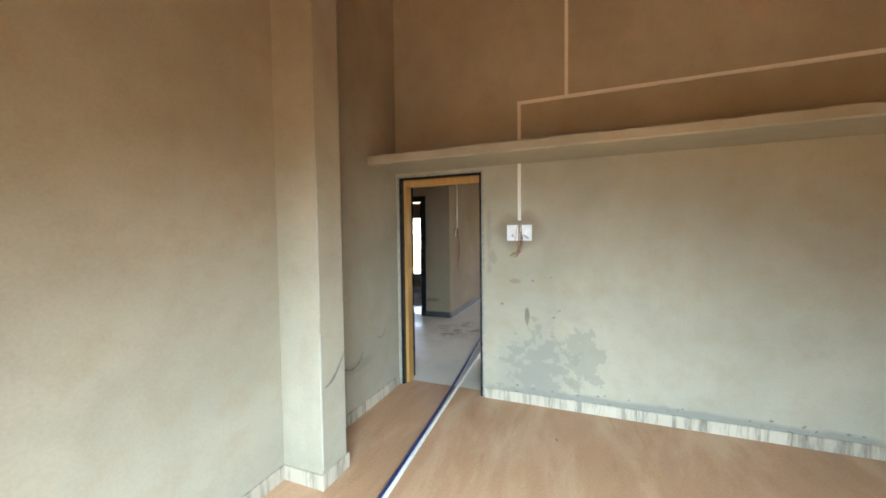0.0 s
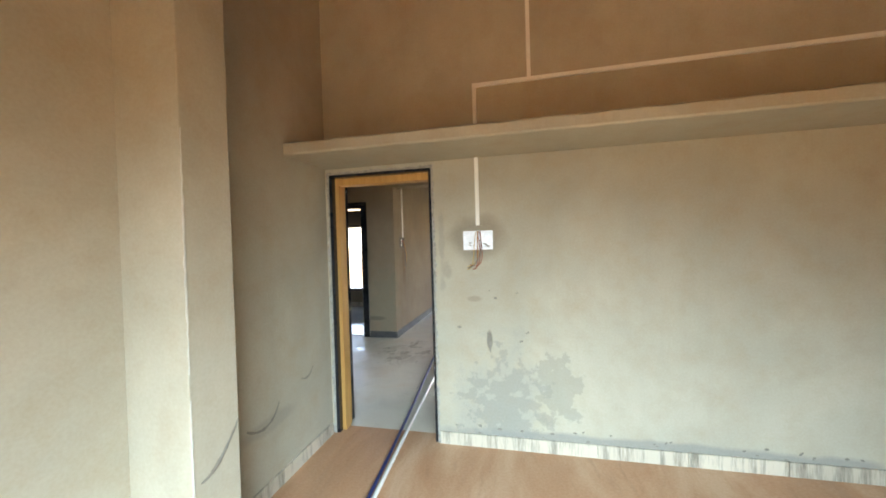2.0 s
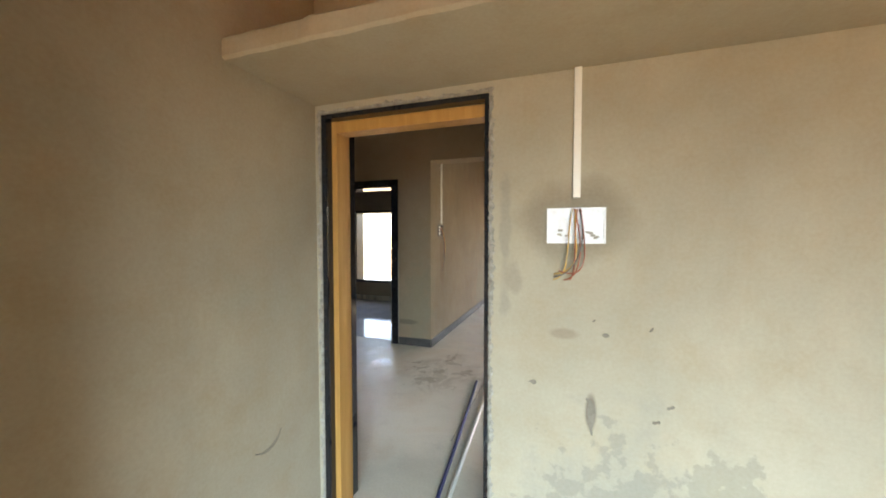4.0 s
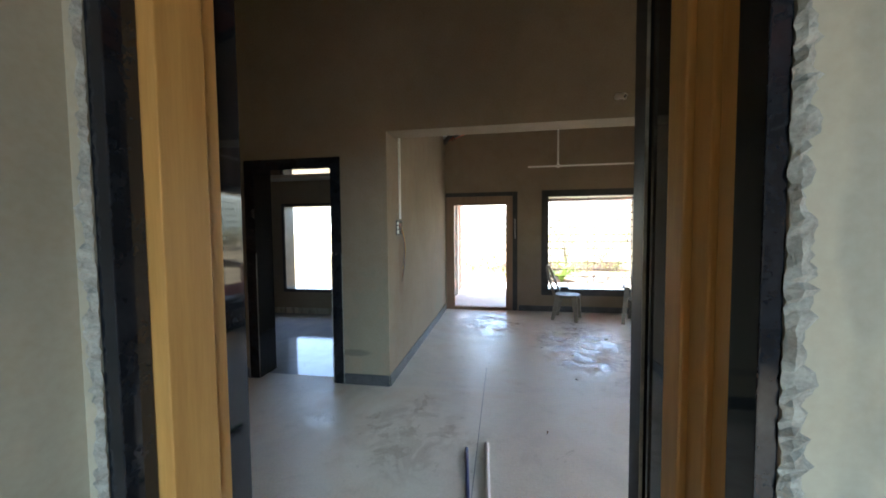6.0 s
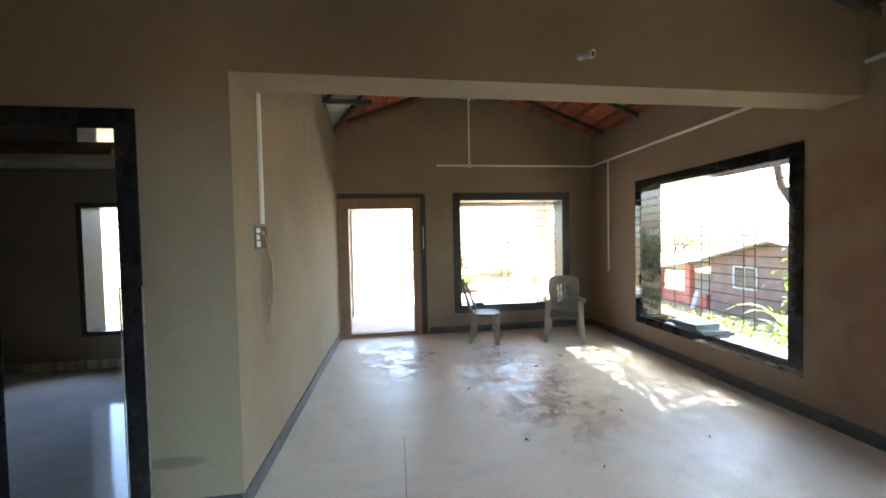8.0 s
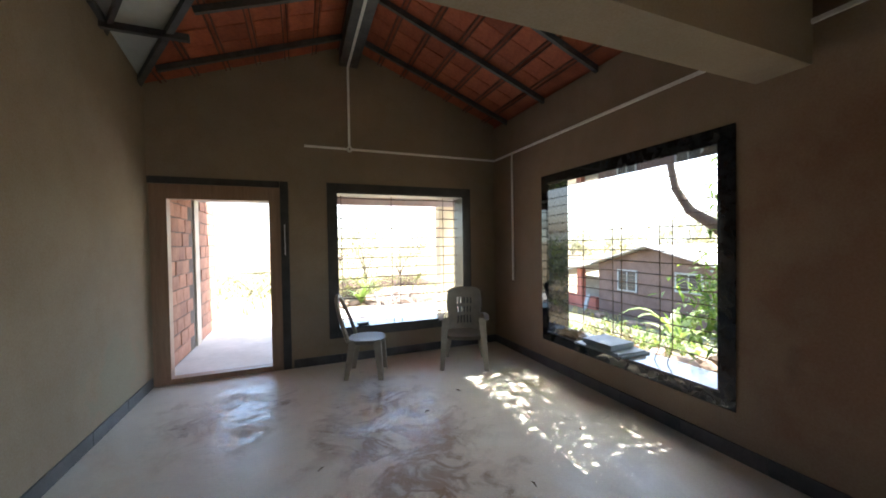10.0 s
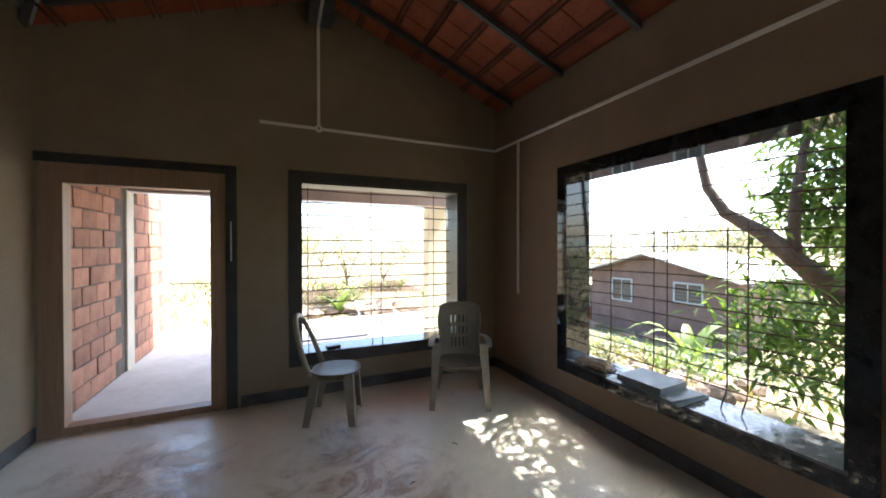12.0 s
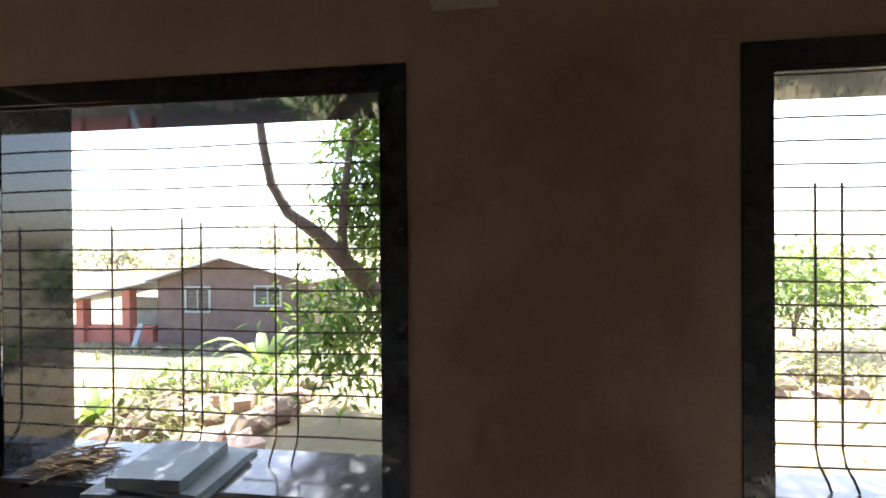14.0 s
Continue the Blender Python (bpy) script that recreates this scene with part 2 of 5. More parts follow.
M_MAUVE = simple("mauve_grey_concrete", (0.30, 0.26, 0.25), (0.42, 0.37, 0.35), 2.0, 0.85, 0, 0.15)
M_LEAF_BLACK = simple("matt_black_paint", (0.003, 0.003, 0.004), (0.009, 0.0085, 0.009), 5.0, 0.6, 0, 0.03, spec=0.08)
M_METAL = simple("galvanised_box", (0.55, 0.57, 0.60), (0.80, 0.82, 0.85), 26.0, 0.4, 0.3, 0.5)
M_DARK = simple("black_plastic", (0.012, 0.012, 0.014), (0.03, 0.03, 0.033), 10.0, 0.35, 0, 0.0)
M_BLUE = simple("blue_pvc_pipe", (0.012, 0.018, 0.08), (0.03, 0.045, 0.17), 4.0, 0.35, 0, 0.0)
M_GREEN = simple("green_pvc_pipe", (0.05, 0.17, 0.05), (0.10, 0.28, 0.09), 4.0, 0.4, 0, 0.0)
M_WIRE_Y = simple("yellow_wire", (0.42, 0.25, 0.06), (0.58, 0.37, 0.10), 9.0, 0.4, 0, 0.0)
M_WIRE_R = simple("red_brown_wire", (0.25, 0.06, 0.03), (0.38, 0.11, 0.06), 9.0, 0.4, 0, 0.0)
M_WIRE_K = simple("grey_wire", (0.10, 0.09, 0.08), (0.2, 0.18, 0.16), 9.0, 0.5, 0, 0.0)


def earth_material():
    """Dry tan earth, unseen red earth added behind the bedroom to bounce warm light, and thin grass with shade in its
    colour before the neighbour's house.
    """
    m, n, l, b = shader("dry_earth", 0.95, 0.0, 0.3)
    big, fine = tex_noise(n, l, 0.7, 5.0, 0.6), tex_noise(n, l, 6.3, 4.0, 0.6)
    f = arith(n, l, 'ADD', arith(n, l, 'MULTIPLY', big, 0.65), arith(n, l, 'MULTIPLY', fine, 0.35))
    c = ramp(n, l, f, [(0.3, (0.13, 0.105, 0.06)), (0.7, (0.25, 0.205, 0.125))])
    # unseen red patch, added to throw warm light up through the bedroom window
    red = ramp(n, l, f, [(0.3, (0.31, 0.160, 0.045)), (0.7, (0.43, 0.235, 0.075))])
    c = mix(n, l, place_mask(n, l, (1.5, -10.5, -0.4), (8.0, 5.5, 3.0), 0.15, 0.15, 0.5), c, red)
    # grass darkened to carry the yard's shade in front of the house
    shaded_turf = ramp(n, l, f, [(0.3, (0.045, 0.052, 0.028)), (0.7, (0.105, 0.112, 0.062))])
    c = mix(n, l, place_mask(n, l, (10.8, 9.8, -1.2), (2.6, 4.6, 4.0), 0.35, 0.25, 0.8), c, shaded_turf)
    l.new(c, b.inputs["Base Color"])
    bump(n, l, b, f, 0.5, 0.04)
    return m


M_SOIL = earth_material()
M_PORCH = simple("pale_cement_porch", (0.42, 0.40, 0.36), (0.58, 0.56, 0.51), 1.5, 0.8, 0, 0.1)
M_ROCK = simple("brown_field_stone", (0.10, 0.070, 0.048), (0.26, 0.19, 0.14), 5.0, 0.95, 0, 0.6, dist=0.03, rand=0.4)
M_DUG = simple("dark_dug_earth", (0.035, 0.022, 0.015), (0.10, 0.062, 0.042), 5.0, 0.95, 0, 0.6, dist=0.03)
M_BARK = simple("dark_bark", (0.045, 0.033, 0.025), (0.14, 0.105, 0.08), 7.0, 0.95, 0, 0.7, (1, 1, 0.3), dist=0.03)
M_TWIG = simple("dry_twig", (0.08, 0.055, 0.03), (0.24, 0.17, 0.095), 20.0, 0.9, 0, 0.2)


def leaf_material(name, dark, light, through):
    m, n, l, b = shader(name, 0.42, 0.0, 0.4)
    geo = n.new("ShaderNodeNewGeometry")
    f = arith(n, l, 'ADD', arith(n, l, 'MULTIPLY', geo.outputs["Random Per Island"], 0.75), arith(n, l, 'MULTIPLY', tex_noise(n, l, 1.5), 0.25))
    c = ramp(n, l, f, [(0.1, dark), (0.6, tuple((x + y) / 2 for x, y in zip(dark, light))), (0.9, light)])
    l.new(c, b.inputs["Base Color"])
    tr = n.new("ShaderNodeBsdfTranslucent")
    l.new(mix(n, l, 1.0, c, through, 'MULTIPLY'), tr.inputs[0])
    mx = n.new("ShaderNodeMixShader")
    mx.inputs[0].default_value = 0.42
    l.new(b.outputs[0], mx.inputs[1])
    l.new(tr.outputs[0], mx.inputs[2])
    l.new(mx.outputs[0], n["Material Output"].inputs[0])
    return m


M_LEAF = leaf_material("mango_leaf", (0.035, 0.08, 0.018), (0.20, 0.28, 0.07), (1.15, 1.3, 0.5))
M_LEAF_LIGHT = leaf_material("pale_green_leaf", (0.07, 0.12, 0.035), (0.22, 0.27, 0.10), (1.15, 1.2, 0.6))
M_BUSH = leaf_material("dusty_bush_leaf", (0.085, 0.09, 0.04), (0.24, 0.225, 0.11), (1.1, 1.1, 0.6))
# paled leaf copy, distance haze mixed into the colour
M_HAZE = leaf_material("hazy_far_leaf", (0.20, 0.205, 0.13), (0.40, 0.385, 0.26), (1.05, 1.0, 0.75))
M_GRASS = leaf_material("dry_grass", (0.16, 0.15, 0.06), (0.36, 0.32, 0.15), (1.1, 1.0, 0.7))


# ---- mesh helpers ----
def box(bm, x0, y0, z0, x1, y1, z1, bevel=0.0):
    r = bmesh.ops.create_cube(bm, size=1.0)
    for v in r["verts"]:
        v.co = Vector(((x0 + x1) / 2 + v.co.x * (x1 - x0), (y0 + y1) / 2 + v.co.y * (y1 - y0), (z0 + z1) / 2 + v.co.z * (z1 - z0)))
    if bevel:
        es = list({e for v in r["verts"] for e in v.link_edges})
        bmesh.ops.bevel(bm, geom=es, offset=bevel, segments=2, affect='EDGES', profile=0.6)
    return bm


def boxes(*rows, bevel=0.0):
    bm = bmesh.new()
    for r in rows:
        box(bm, *r, bevel=bevel)
    return bm


def part(name, bm, material, parent=None, label="", smooth=False):
    """One mesh object from a bmesh, under its thing."""
    me = bpy.data.meshes.new(name)
    bmesh.ops.recalc_face_normals(bm, faces=bm.faces)
    bm.to_mesh(me)
    bm.free()
    me.materials.append(material)
    if smooth:
        for p in me.polygons:
            p.use_smooth = True
    ob = new(name, me)
    ob.parent = parent
    if label:
        ob["label"] = label
    return ob


def raw(name, verts, faces, material, parent=None, label="", smooth=False):
    me = bpy.data.meshes.new(name)
    me.from_pydata([tuple(v) for v in verts], [], faces)
    me.materials.append(material)
    if smooth:
        for p in me.polygons:
            p.use_smooth = True
    ob = new(name, me)
    ob.parent = parent
    if label:
        ob["label"] = label
    return ob


def empty(name, m=None):
    e = new(name)
    e.empty_display_size = 0.1
    if m:
        e.matrix_world = m
    return e


def structure(ob, label, category):
    return tagged(ob, label, category, kind="structure")


def tube(bm, pts, radii, sides=8, cap=True):
    """A round, tapering tube along points."""
    pts = [Vector(p) for p in pts]
    if isinstance(radii, (int, float)):
        radii = [radii] * len(pts)
    rings = []
    up = Vector((0.31, 0.17, 0.93))
    for k, p in enumerate(pts):
        d = (pts[min(k + 1, len(pts) - 1)] - pts[max(k - 1, 0)]).normalized()
        a = d.cross(up)
        a = a.normalized() if a.length > 1e-4 else d.orthogonal().normalized()
        b = d.cross(a)
        rings.append([bm.verts.new(p + radii[k] * (math.cos(t) * a + math.sin(t) * b)) for t in [2 * math.pi * s / sides for s in range(sides)]])
    for r, q in zip(rings, rings[1:]):
        for s in range(sides):
            bm.faces.new((r[s], r[(s + 1) % sides], q[(s + 1) % sides], q[s]))
    if cap:
        bm.faces.new(rings[0][::-1])
        bm.faces.new(rings[-1])
    return bm


def bezier(p0, p1, p2, p3, n=10):
    out = []
    for k in range(n + 1):
        t = k / n
        out.append(sum((Vector(p) * w for p, w in zip((p0, p1, p2, p3), ((1 - t) ** 3, 3 * t * (1 - t) ** 2, 3 * t * t * (1 - t), t ** 3))), Vector()))
    return out


def sweep_rect(bm, pts, w, h, side):
    """A rectangular bar along points; side(k) gives the unit width direction."""
    pts = [Vector(p) for p in pts]
    rings = []
    for k, p in enumerate(pts):
        d = (pts[min(k + 1, len(pts) - 1)] - pts[max(k - 1, 0)]).normalized()
        a = Vector(side).normalized()
        b = d.cross(a).normalized()
        ww = w[k] if isinstance(w, (list, tuple)) else w
        rings.append([bm.verts.new(p + a * (sx * ww / 2) + b * (sy * h / 2)) for sx, sy in ((-1, -1), (1, -1), (1, 1), (-1, 1))])
    for r, q in zip(rings, rings[1:]):
        for s in range(4):
            bm.faces.new((r[s], r[(s + 1) % 4], q[(s + 1) % 4], q[s]))
    bm.faces.new(rings[0][::-1])
    bm.faces.new(rings[-1])
    return bm


# ---- roof shape ----
RIDGE_X, RIDGE_Z, FALL = 1.63, 4.14, 0.375
LOW_Z, LOW_FALL, LOW_Y = 3.88, 0.327, 3.2         # the lower roof over hall and bedroom
CROSS_Y, CROSS_FALL = 3.1, 0.2294


def slope_z(x, y):
    if y < LOW_Y:
        return LOW_Z - LOW_FALL * abs(x - RIDGE_X)
    return RIDGE_Z - FALL * abs(x - RIDGE_X)


def roof_z(x, y):
    main = RIDGE_Z - FALL * abs(x - RIDGE_X)
    low = LOW_Z - LOW_FALL * (x - RIDGE_X)
    if y < LOW_Y:
        return low if y < 3.0 else max(low, main)
    if x >= RIDGE_X:
        return main
    return max(main, RIDGE_Z - CROSS_FALL * abs(y - CROSS_Y))


def wall(name, axis, u0, u1, v0, v1, z0, top, holes=(), material=None, label="", cuts=()):
    """A wall along x or y from u0 to u1, v0 to v1 thick; top is a height or 'roof'; holes are (u0, u1, z0, z1)."""
    us = sorted({u0, u1, *[h[0] for h in holes], *[h[1] for h in holes], *[c for c in cuts if u0 < c < u1]})
    bm = bmesh.new()
    vm = (v0 + v1) / 2

    def top_at(u):
        if top != 'roof':
            return top
        return roof_z(u, vm) + 0.01 if axis == 'x' else roof_z(vm, u) + 0.01

    for a, b in zip(us, us[1:]):
        spans, z = [], z0
        for h in sorted((h for h in holes if h[0] < (a + b) / 2 < h[1]), key=lambda h: h[2]):
            if h[2] > z:
                spans.append((z, h[2]))
            z = h[3]
        spans.append((z, None))
        for lo, hi in spans:
            ha, hb = (top_at(a), top_at(b)) if hi is None else (hi, hi)
            vs = []
            for u, h in ((a, ha), (b, hb)):
                for v in (v0, v1):
                    for zz in (lo, h):
                        vs.append(bm.verts.new((u, v, zz) if axis == 'x' else (v, u, zz)))
            for f in ((0, 1, 3, 2), (4, 6, 7, 5), (0, 4, 5, 1), (2, 3, 7, 6), (0, 2, 6, 4), (1, 5, 7, 3)):
                bm.faces.new([vs[k] for k in f])
    ob = part(name, bm, material or M_PLASTER)
    return structure(ob, label, "wall")

# ---- large structure ----
RX, FY, LX, PY = 3.80, 6.645, -0.54, 2.97      # right wall, far wall, living room's left wall, cross beam
W1 = (1.46, 3.25, 0.45, 2.21)
W2 = (3.48, 5.36, 0.45, 2.22)
W3 = (0.45, 1.91, 0.47, 2.22)
W4 = (1.25, 3.2, 0.45, 2.22)
KW = (-3.58, -2.35, 0.48, 2.07)
KV = (-3.20, -2.60, 2.70, 2.82)
DA = (0.0, 0.885, -0.1, 2.17)
DK = (-2.02, -1.12, -0.1, 2.24)
DF = (-0.53, 0.78, -0.5, 2.25)


def grow(h, d):
    return (h[0] - d, h[1] + d, h[2] - d, h[3] + d)


wall("wall_bedroom_door", 'x', -2.73, RX, 0, 0.30, -0.1, 'roof', [DA], M_PLASTER_BED, "cloudy beige cement plaster wall with damp stains", (RIDGE_X,))
wall("wall_bedroom_left", 'y', -4.6, 0, -0.33, -0.03, -0.1, 'roof', [], M_PLASTER_BED, "beige cement plaster wall beside the bedroom door", (-0.55,))
wall("wall_bedroom_back", 'x', -0.33, RX, -4.9, -4.6, -0.1, 'roof', [grow(W4, 0.02)], M_PLASTER_BED, "plain beige plaster wall closing the bedroom", (RIDGE_X,))
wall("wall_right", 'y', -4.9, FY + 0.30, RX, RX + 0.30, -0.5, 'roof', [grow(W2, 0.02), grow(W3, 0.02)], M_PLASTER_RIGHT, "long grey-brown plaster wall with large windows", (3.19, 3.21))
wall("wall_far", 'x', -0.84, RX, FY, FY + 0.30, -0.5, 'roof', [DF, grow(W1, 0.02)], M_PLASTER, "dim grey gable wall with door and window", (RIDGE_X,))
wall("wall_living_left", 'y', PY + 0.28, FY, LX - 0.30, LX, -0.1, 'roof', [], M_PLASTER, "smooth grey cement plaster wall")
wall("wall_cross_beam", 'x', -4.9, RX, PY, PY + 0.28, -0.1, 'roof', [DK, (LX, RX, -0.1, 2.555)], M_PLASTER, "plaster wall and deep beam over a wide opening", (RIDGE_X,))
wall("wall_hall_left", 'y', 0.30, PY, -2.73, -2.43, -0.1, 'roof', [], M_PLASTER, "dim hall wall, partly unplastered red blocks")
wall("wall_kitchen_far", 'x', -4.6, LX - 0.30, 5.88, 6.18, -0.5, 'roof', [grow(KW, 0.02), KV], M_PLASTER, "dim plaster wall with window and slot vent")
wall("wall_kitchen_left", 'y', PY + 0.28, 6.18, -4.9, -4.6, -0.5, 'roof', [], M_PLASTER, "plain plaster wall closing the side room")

structure(part("column_bedroom", boxes((-0.06, -1.575, 0, 0.285, -1.335, roof_z(0.1, -1.5) + 0.01), bevel=0.006), M_PLASTER_BED), "beige plastered pilaster standing out from the wall", "column")
col = bpy.data.objects["column_bedroom"]


def smear(name, pts, widths, nrm, material, parent, label):
    # a thin raised smear or flake along points on a wall
    bm = bmesh.new()
    nrm = Vector(nrm)
    rows = []
    pts = [Vector(p) for p in pts]
    rg = random.Random(len(pts) + int(1000 * pts[0].z))
    for k, p in enumerate(pts):
        d = (pts[min(k + 1, len(pts) - 1)] - pts[max(k - 1, 0)]).normalized()
        s = d.cross(nrm)
        w = widths * rg.uniform(0.4, 1.0) * math.sin(math.pi * (0.12 + 0.76 * k / (len(pts) - 1))) / 2
        rows.append([bm.verts.new(p - s * w), bm.verts.new(p + nrm * 0.0025), bm.verts.new(p + s * w)])
    for a, b in zip(rows, rows[1:]):
        bm.faces.new((a[0], a[1], b[1], b[0]))
        bm.faces.new((a[1], a[2], b[2], b[1]))
    return part(name, bm, material, parent, label)


M_PALE = simple("worn_pale_plaster", (0.46, 0.44, 0.38), (0.62, 0.60, 0.53), 12.0, 0.9, 0, 0.2)
M_DAMP = simple("damp_cement_smear", (0.17, 0.15, 0.12), (0.27, 0.245, 0.20), 14.0, 0.9, 0, 0.2)
for za, zb in ((0.12, 0.98), (1.08, 2.05)):
    smear("worn_edge", [(0.286, -1.571 + 0.002 * math.sin(9 * q), za + (zb - za) * q / 24) for q in range(25)], 0.016, (1, 0, 0), M_PALE, col, "pale worn plaster edge")
smear("crack", bezier((0.2865, -1.54, 0.63), (0.2865, -1.48, 0.63), (0.2865, -1.42, 0.68), (0.2865, -1.34, 0.80), 16), 0.030, (1, 0, 0), M_DAMP, col, "dark curved damp crack")
lw = bpy.data.objects["wall_bedroom_left"]
smear("scrape", bezier((-0.0285, -0.95, 0.50), (-0.0285, -0.85, 0.42), (-0.0285, -0.72, 0.42), (-0.0285, -0.66, 0.56), 16), 0.028, (1, 0, 0), M_DAMP, lw, "curved trowel scrape")
smear("scrape", bezier((-0.0285, -0.42, 0.62), (-0.0285, -0.36, 0.58), (-0.0285, -0.30, 0.60), (-0.0285, -0.27, 0.66), 10), 0.020, (1, 0, 0), M_DAMP, lw, "curved trowel scrape")
dw = bpy.data.objects["wall_bedroom_door"]
rng = random.Random(17)
for k in range(30):
    x, z = rng.uniform(1.0, 3.7), rng.uniform(0.10, 0.17)
    if k < 7:
        x, z = rng.uniform(1.05, 1.6), rng.uniform(0.75, 1.2)
    l = rng.uniform(0.012, 0.035)
    a = rng.uniform(-0.5, 0.9)
    smear("chip", [(x + l * q / 5 * math.cos(a), -0.001, z + l * q / 5 * math.sin(a)) for q in range(6)], l * 0.8, (0, -1, 0), M_DAMP, dw, "small dark chip")
smear("chip", bezier((1.29, -0.001, 0.88), (1.33, -0.001, 0.86), (1.30, -0.001, 0.80), (1.315, -0.001, 0.73), 14), 0.035, (0, -1, 0), M_DAMP, dw, "dark gouge in the plaster")
structure(part("floor_bedroom", boxes((-0.33, -4.9, -0.15, RX, 0.13, 0.0)), M_FLOOR_BED), "pinkish tan dusty stone floor with wiped streaks", "floor")
structure(part("floor_hall", boxes((-2.73, 0.13, -0.15, RX, PY + 0.14, 0.0), (LX - 0.15, PY + 0.14, -0.15, RX, FY, 0.0)), M_FLOOR), "pale grey cement floor, dusty with glossy wet patches", "floor")
structure(part("floor_kitchen", boxes((-4.9, PY + 0.14, -0.15, LX - 0.15, 6.1, 0.0)), M_FLOOR_POLISHED), "polished bluish grey stone floor, dusty in places", "floor")
structure(part("floor_joint", boxes((0.405, 0.95, -0.01, 0.409, 3.6, 0.001)), M_SKIRT), "thin dark joint line in the cement floor", "trim")
bm = bmesh.new()
rows = []
for k in range(97):
    x = -0.03 + (RX + 0.03) * k / 96
    a, b, c = (noise.noise(Vector((x * f, s, 0.3))) for f, s in ((5, 1), (9, 4), (23, 7)))
    top, front = 2.298 + 0.006 * a + 0.004 * c, -0.528 - 0.006 * b - 0.003 * c
    rows.append([bm.verts.new((x, y, z)) for y, z in ((-0.002, 2.215), (front + 0.010, 2.215 + 0.004 * b), (front, 2.226), (front + 0.002, top - 0.010), (front + 0.012, top), (-0.002, 2.30))])
for p, q in zip(rows, rows[1:]):
    for s in range(6):
        bm.faces.new((p[s], p[(s + 1) % 6], q[(s + 1) % 6], q[s]))
structure(part("loft_shelf", bm, M_PLASTER_BED), "thick plastered loft slab above the door", "shelf")
structure(part("kitchen_loft", boxes((-4.6, 5.5, 2.56, LX - 0.30, 5.878, 2.66), bevel=0.005), M_CONCRETE), "pale concrete loft slab under a slot vent", "shelf")

# roof deck in sloping planes
roof = empty("roof")
structure(roof, "pitched red clay tile roof on steel rafters", "roof")


def deck(name, pts, material, label=""):
    vs = [(x, y, (RIDGE_Z - FALL * abs(x - RIDGE_X)) if kind == 'm' else (LOW_Z - LOW_FALL * (x - RIDGE_X)) if kind == 's' else (RIDGE_Z - CROSS_FALL * abs(y - CROSS_Y))) for x, y, kind in pts]
    n = len(vs)
    vs += [(x, y, z + 0.05) for x, y, z in vs]
    faces = [tuple(range(n))[::-1], tuple(range(n, 2 * n))] + [(k, (k + 1) % n, n + (k + 1) % n, n + k) for k in range(n)]
    return raw(name, vs, faces, material, roof, label)


deck("roof_plane", [(RIDGE_X, 3.2, 'm'), (4.45, 3.2, 'm'), (4.45, 7.14, 'm'), (RIDGE_X, 7.14, 'm')], M_CLAY)
deck("roof_plane", [(-2.95, -5.2, 's'), (4.45, -5.2, 's'), (4.45, 3.2, 's'), (-2.95, 3.2, 's')], M_CLAY)
deck("roof_plane", [(RIDGE_X, CROSS_Y, 'm'), (RIDGE_X, 7.14, 'm'), (-0.84, 7.14, 'm')], M_CLAY)
deck("roof_sheet", [(RIDGE_X, CROSS_Y, 'c'), (-0.84, 7.14, 'c'), (-5.2, 7.14, 'c'), (-5.2, CROSS_Y, 'c')], M_SHEET, "grey-white corrugated roof sheet")
for sx, x1 in ((1, 4.40), (-1, -0.50)):
    for k in range(13):
        y = 6.27 - 0.84 * k
        xe = x1
        if sx < 0 and y < 3.3:
            continue
        if sx < 0:
            xe = max(x1, RIDGE_X - abs(y - CROSS_Y) / 1.635)
        if abs(xe - RIDGE_X) < 0.15:
            continue
        bm = bmesh.new()
        sweep_rect(bm, [(RIDGE_X, y, slope_z(RIDGE_X, y) - 0.065), (xe, y, slope_z(xe, y) - 0.065)], 0.038, 0.06, (0, 1, 0))
        part("rafter", bm, M_STEEL, roof)
    rows = 7
    for k in range(rows):
        x = RIDGE_X + sx * (0.10 + 0.315 * k)
        for off in (-0.022, 0.022):
            for y0, y1 in ((-4.6, PY), (PY + 0.28, FY)):
                if sx < 0:
                    y0 = max(y0, CROSS_Y + 1.635 * (RIDGE_X - x))
                if y1 - y0 < 0.1:
                    continue
                z = slope_z(x + off, y1) - 0.03
                part("batten", boxes((x + off - 0.006, y0, z - 0.006, x + off + 0.006, y1, z + 0.012)), M_BATTEN, roof)
# valley and jack rafters under the white sheet
for d, r in ((0.0, 0.05), (0.42, 0.035), (0.84, 0.035)):
    bm = bmesh.new()
    pts = []
    for s in (0.0, 1.0):
        x = LX - 0.25 + s * 2.3 - d
        y = FY + 0.3 - s * 2.3 * 1.635
        if x < LX - 0.02:
            y -= (LX - 0.02 - x) * 1.635
            x = LX - 0.02
        pts.append((x, y, RIDGE_Z - CROSS_FALL * abs(y - CROSS_Y) - 0.05))
    sweep_rect(bm, pts, r, 0.07, (0.85, 0.52, 0))
    part("valley_rafter" if d == 0 else "jack_rafter", bm, M_STEEL, roof)
part("purlin", boxes((LX, 5.72, 3.42, 0.10, 5.77, 3.48)), M_STEEL, roof)
bm = bmesh.new()
sweep_rect(bm, [(LX + 0.03, 4.2, RIDGE_Z - CROSS_FALL * 1.1 - 0.05), (LX + 0.03, 5.72, RIDGE_Z - CROSS_FALL * 2.62 - 0.05)], 0.04, 0.05, (1, 0, 0))
part("wall_rafter", bm, M_STEEL, roof)
part("ridge_beam", boxes((RIDGE_X - 0.11, PY + 0.28, 3.862, RIDGE_X + 0.12, FY, 4.07), bevel=0.004), M_STEEL, roof, "dark boxed ridge beam")


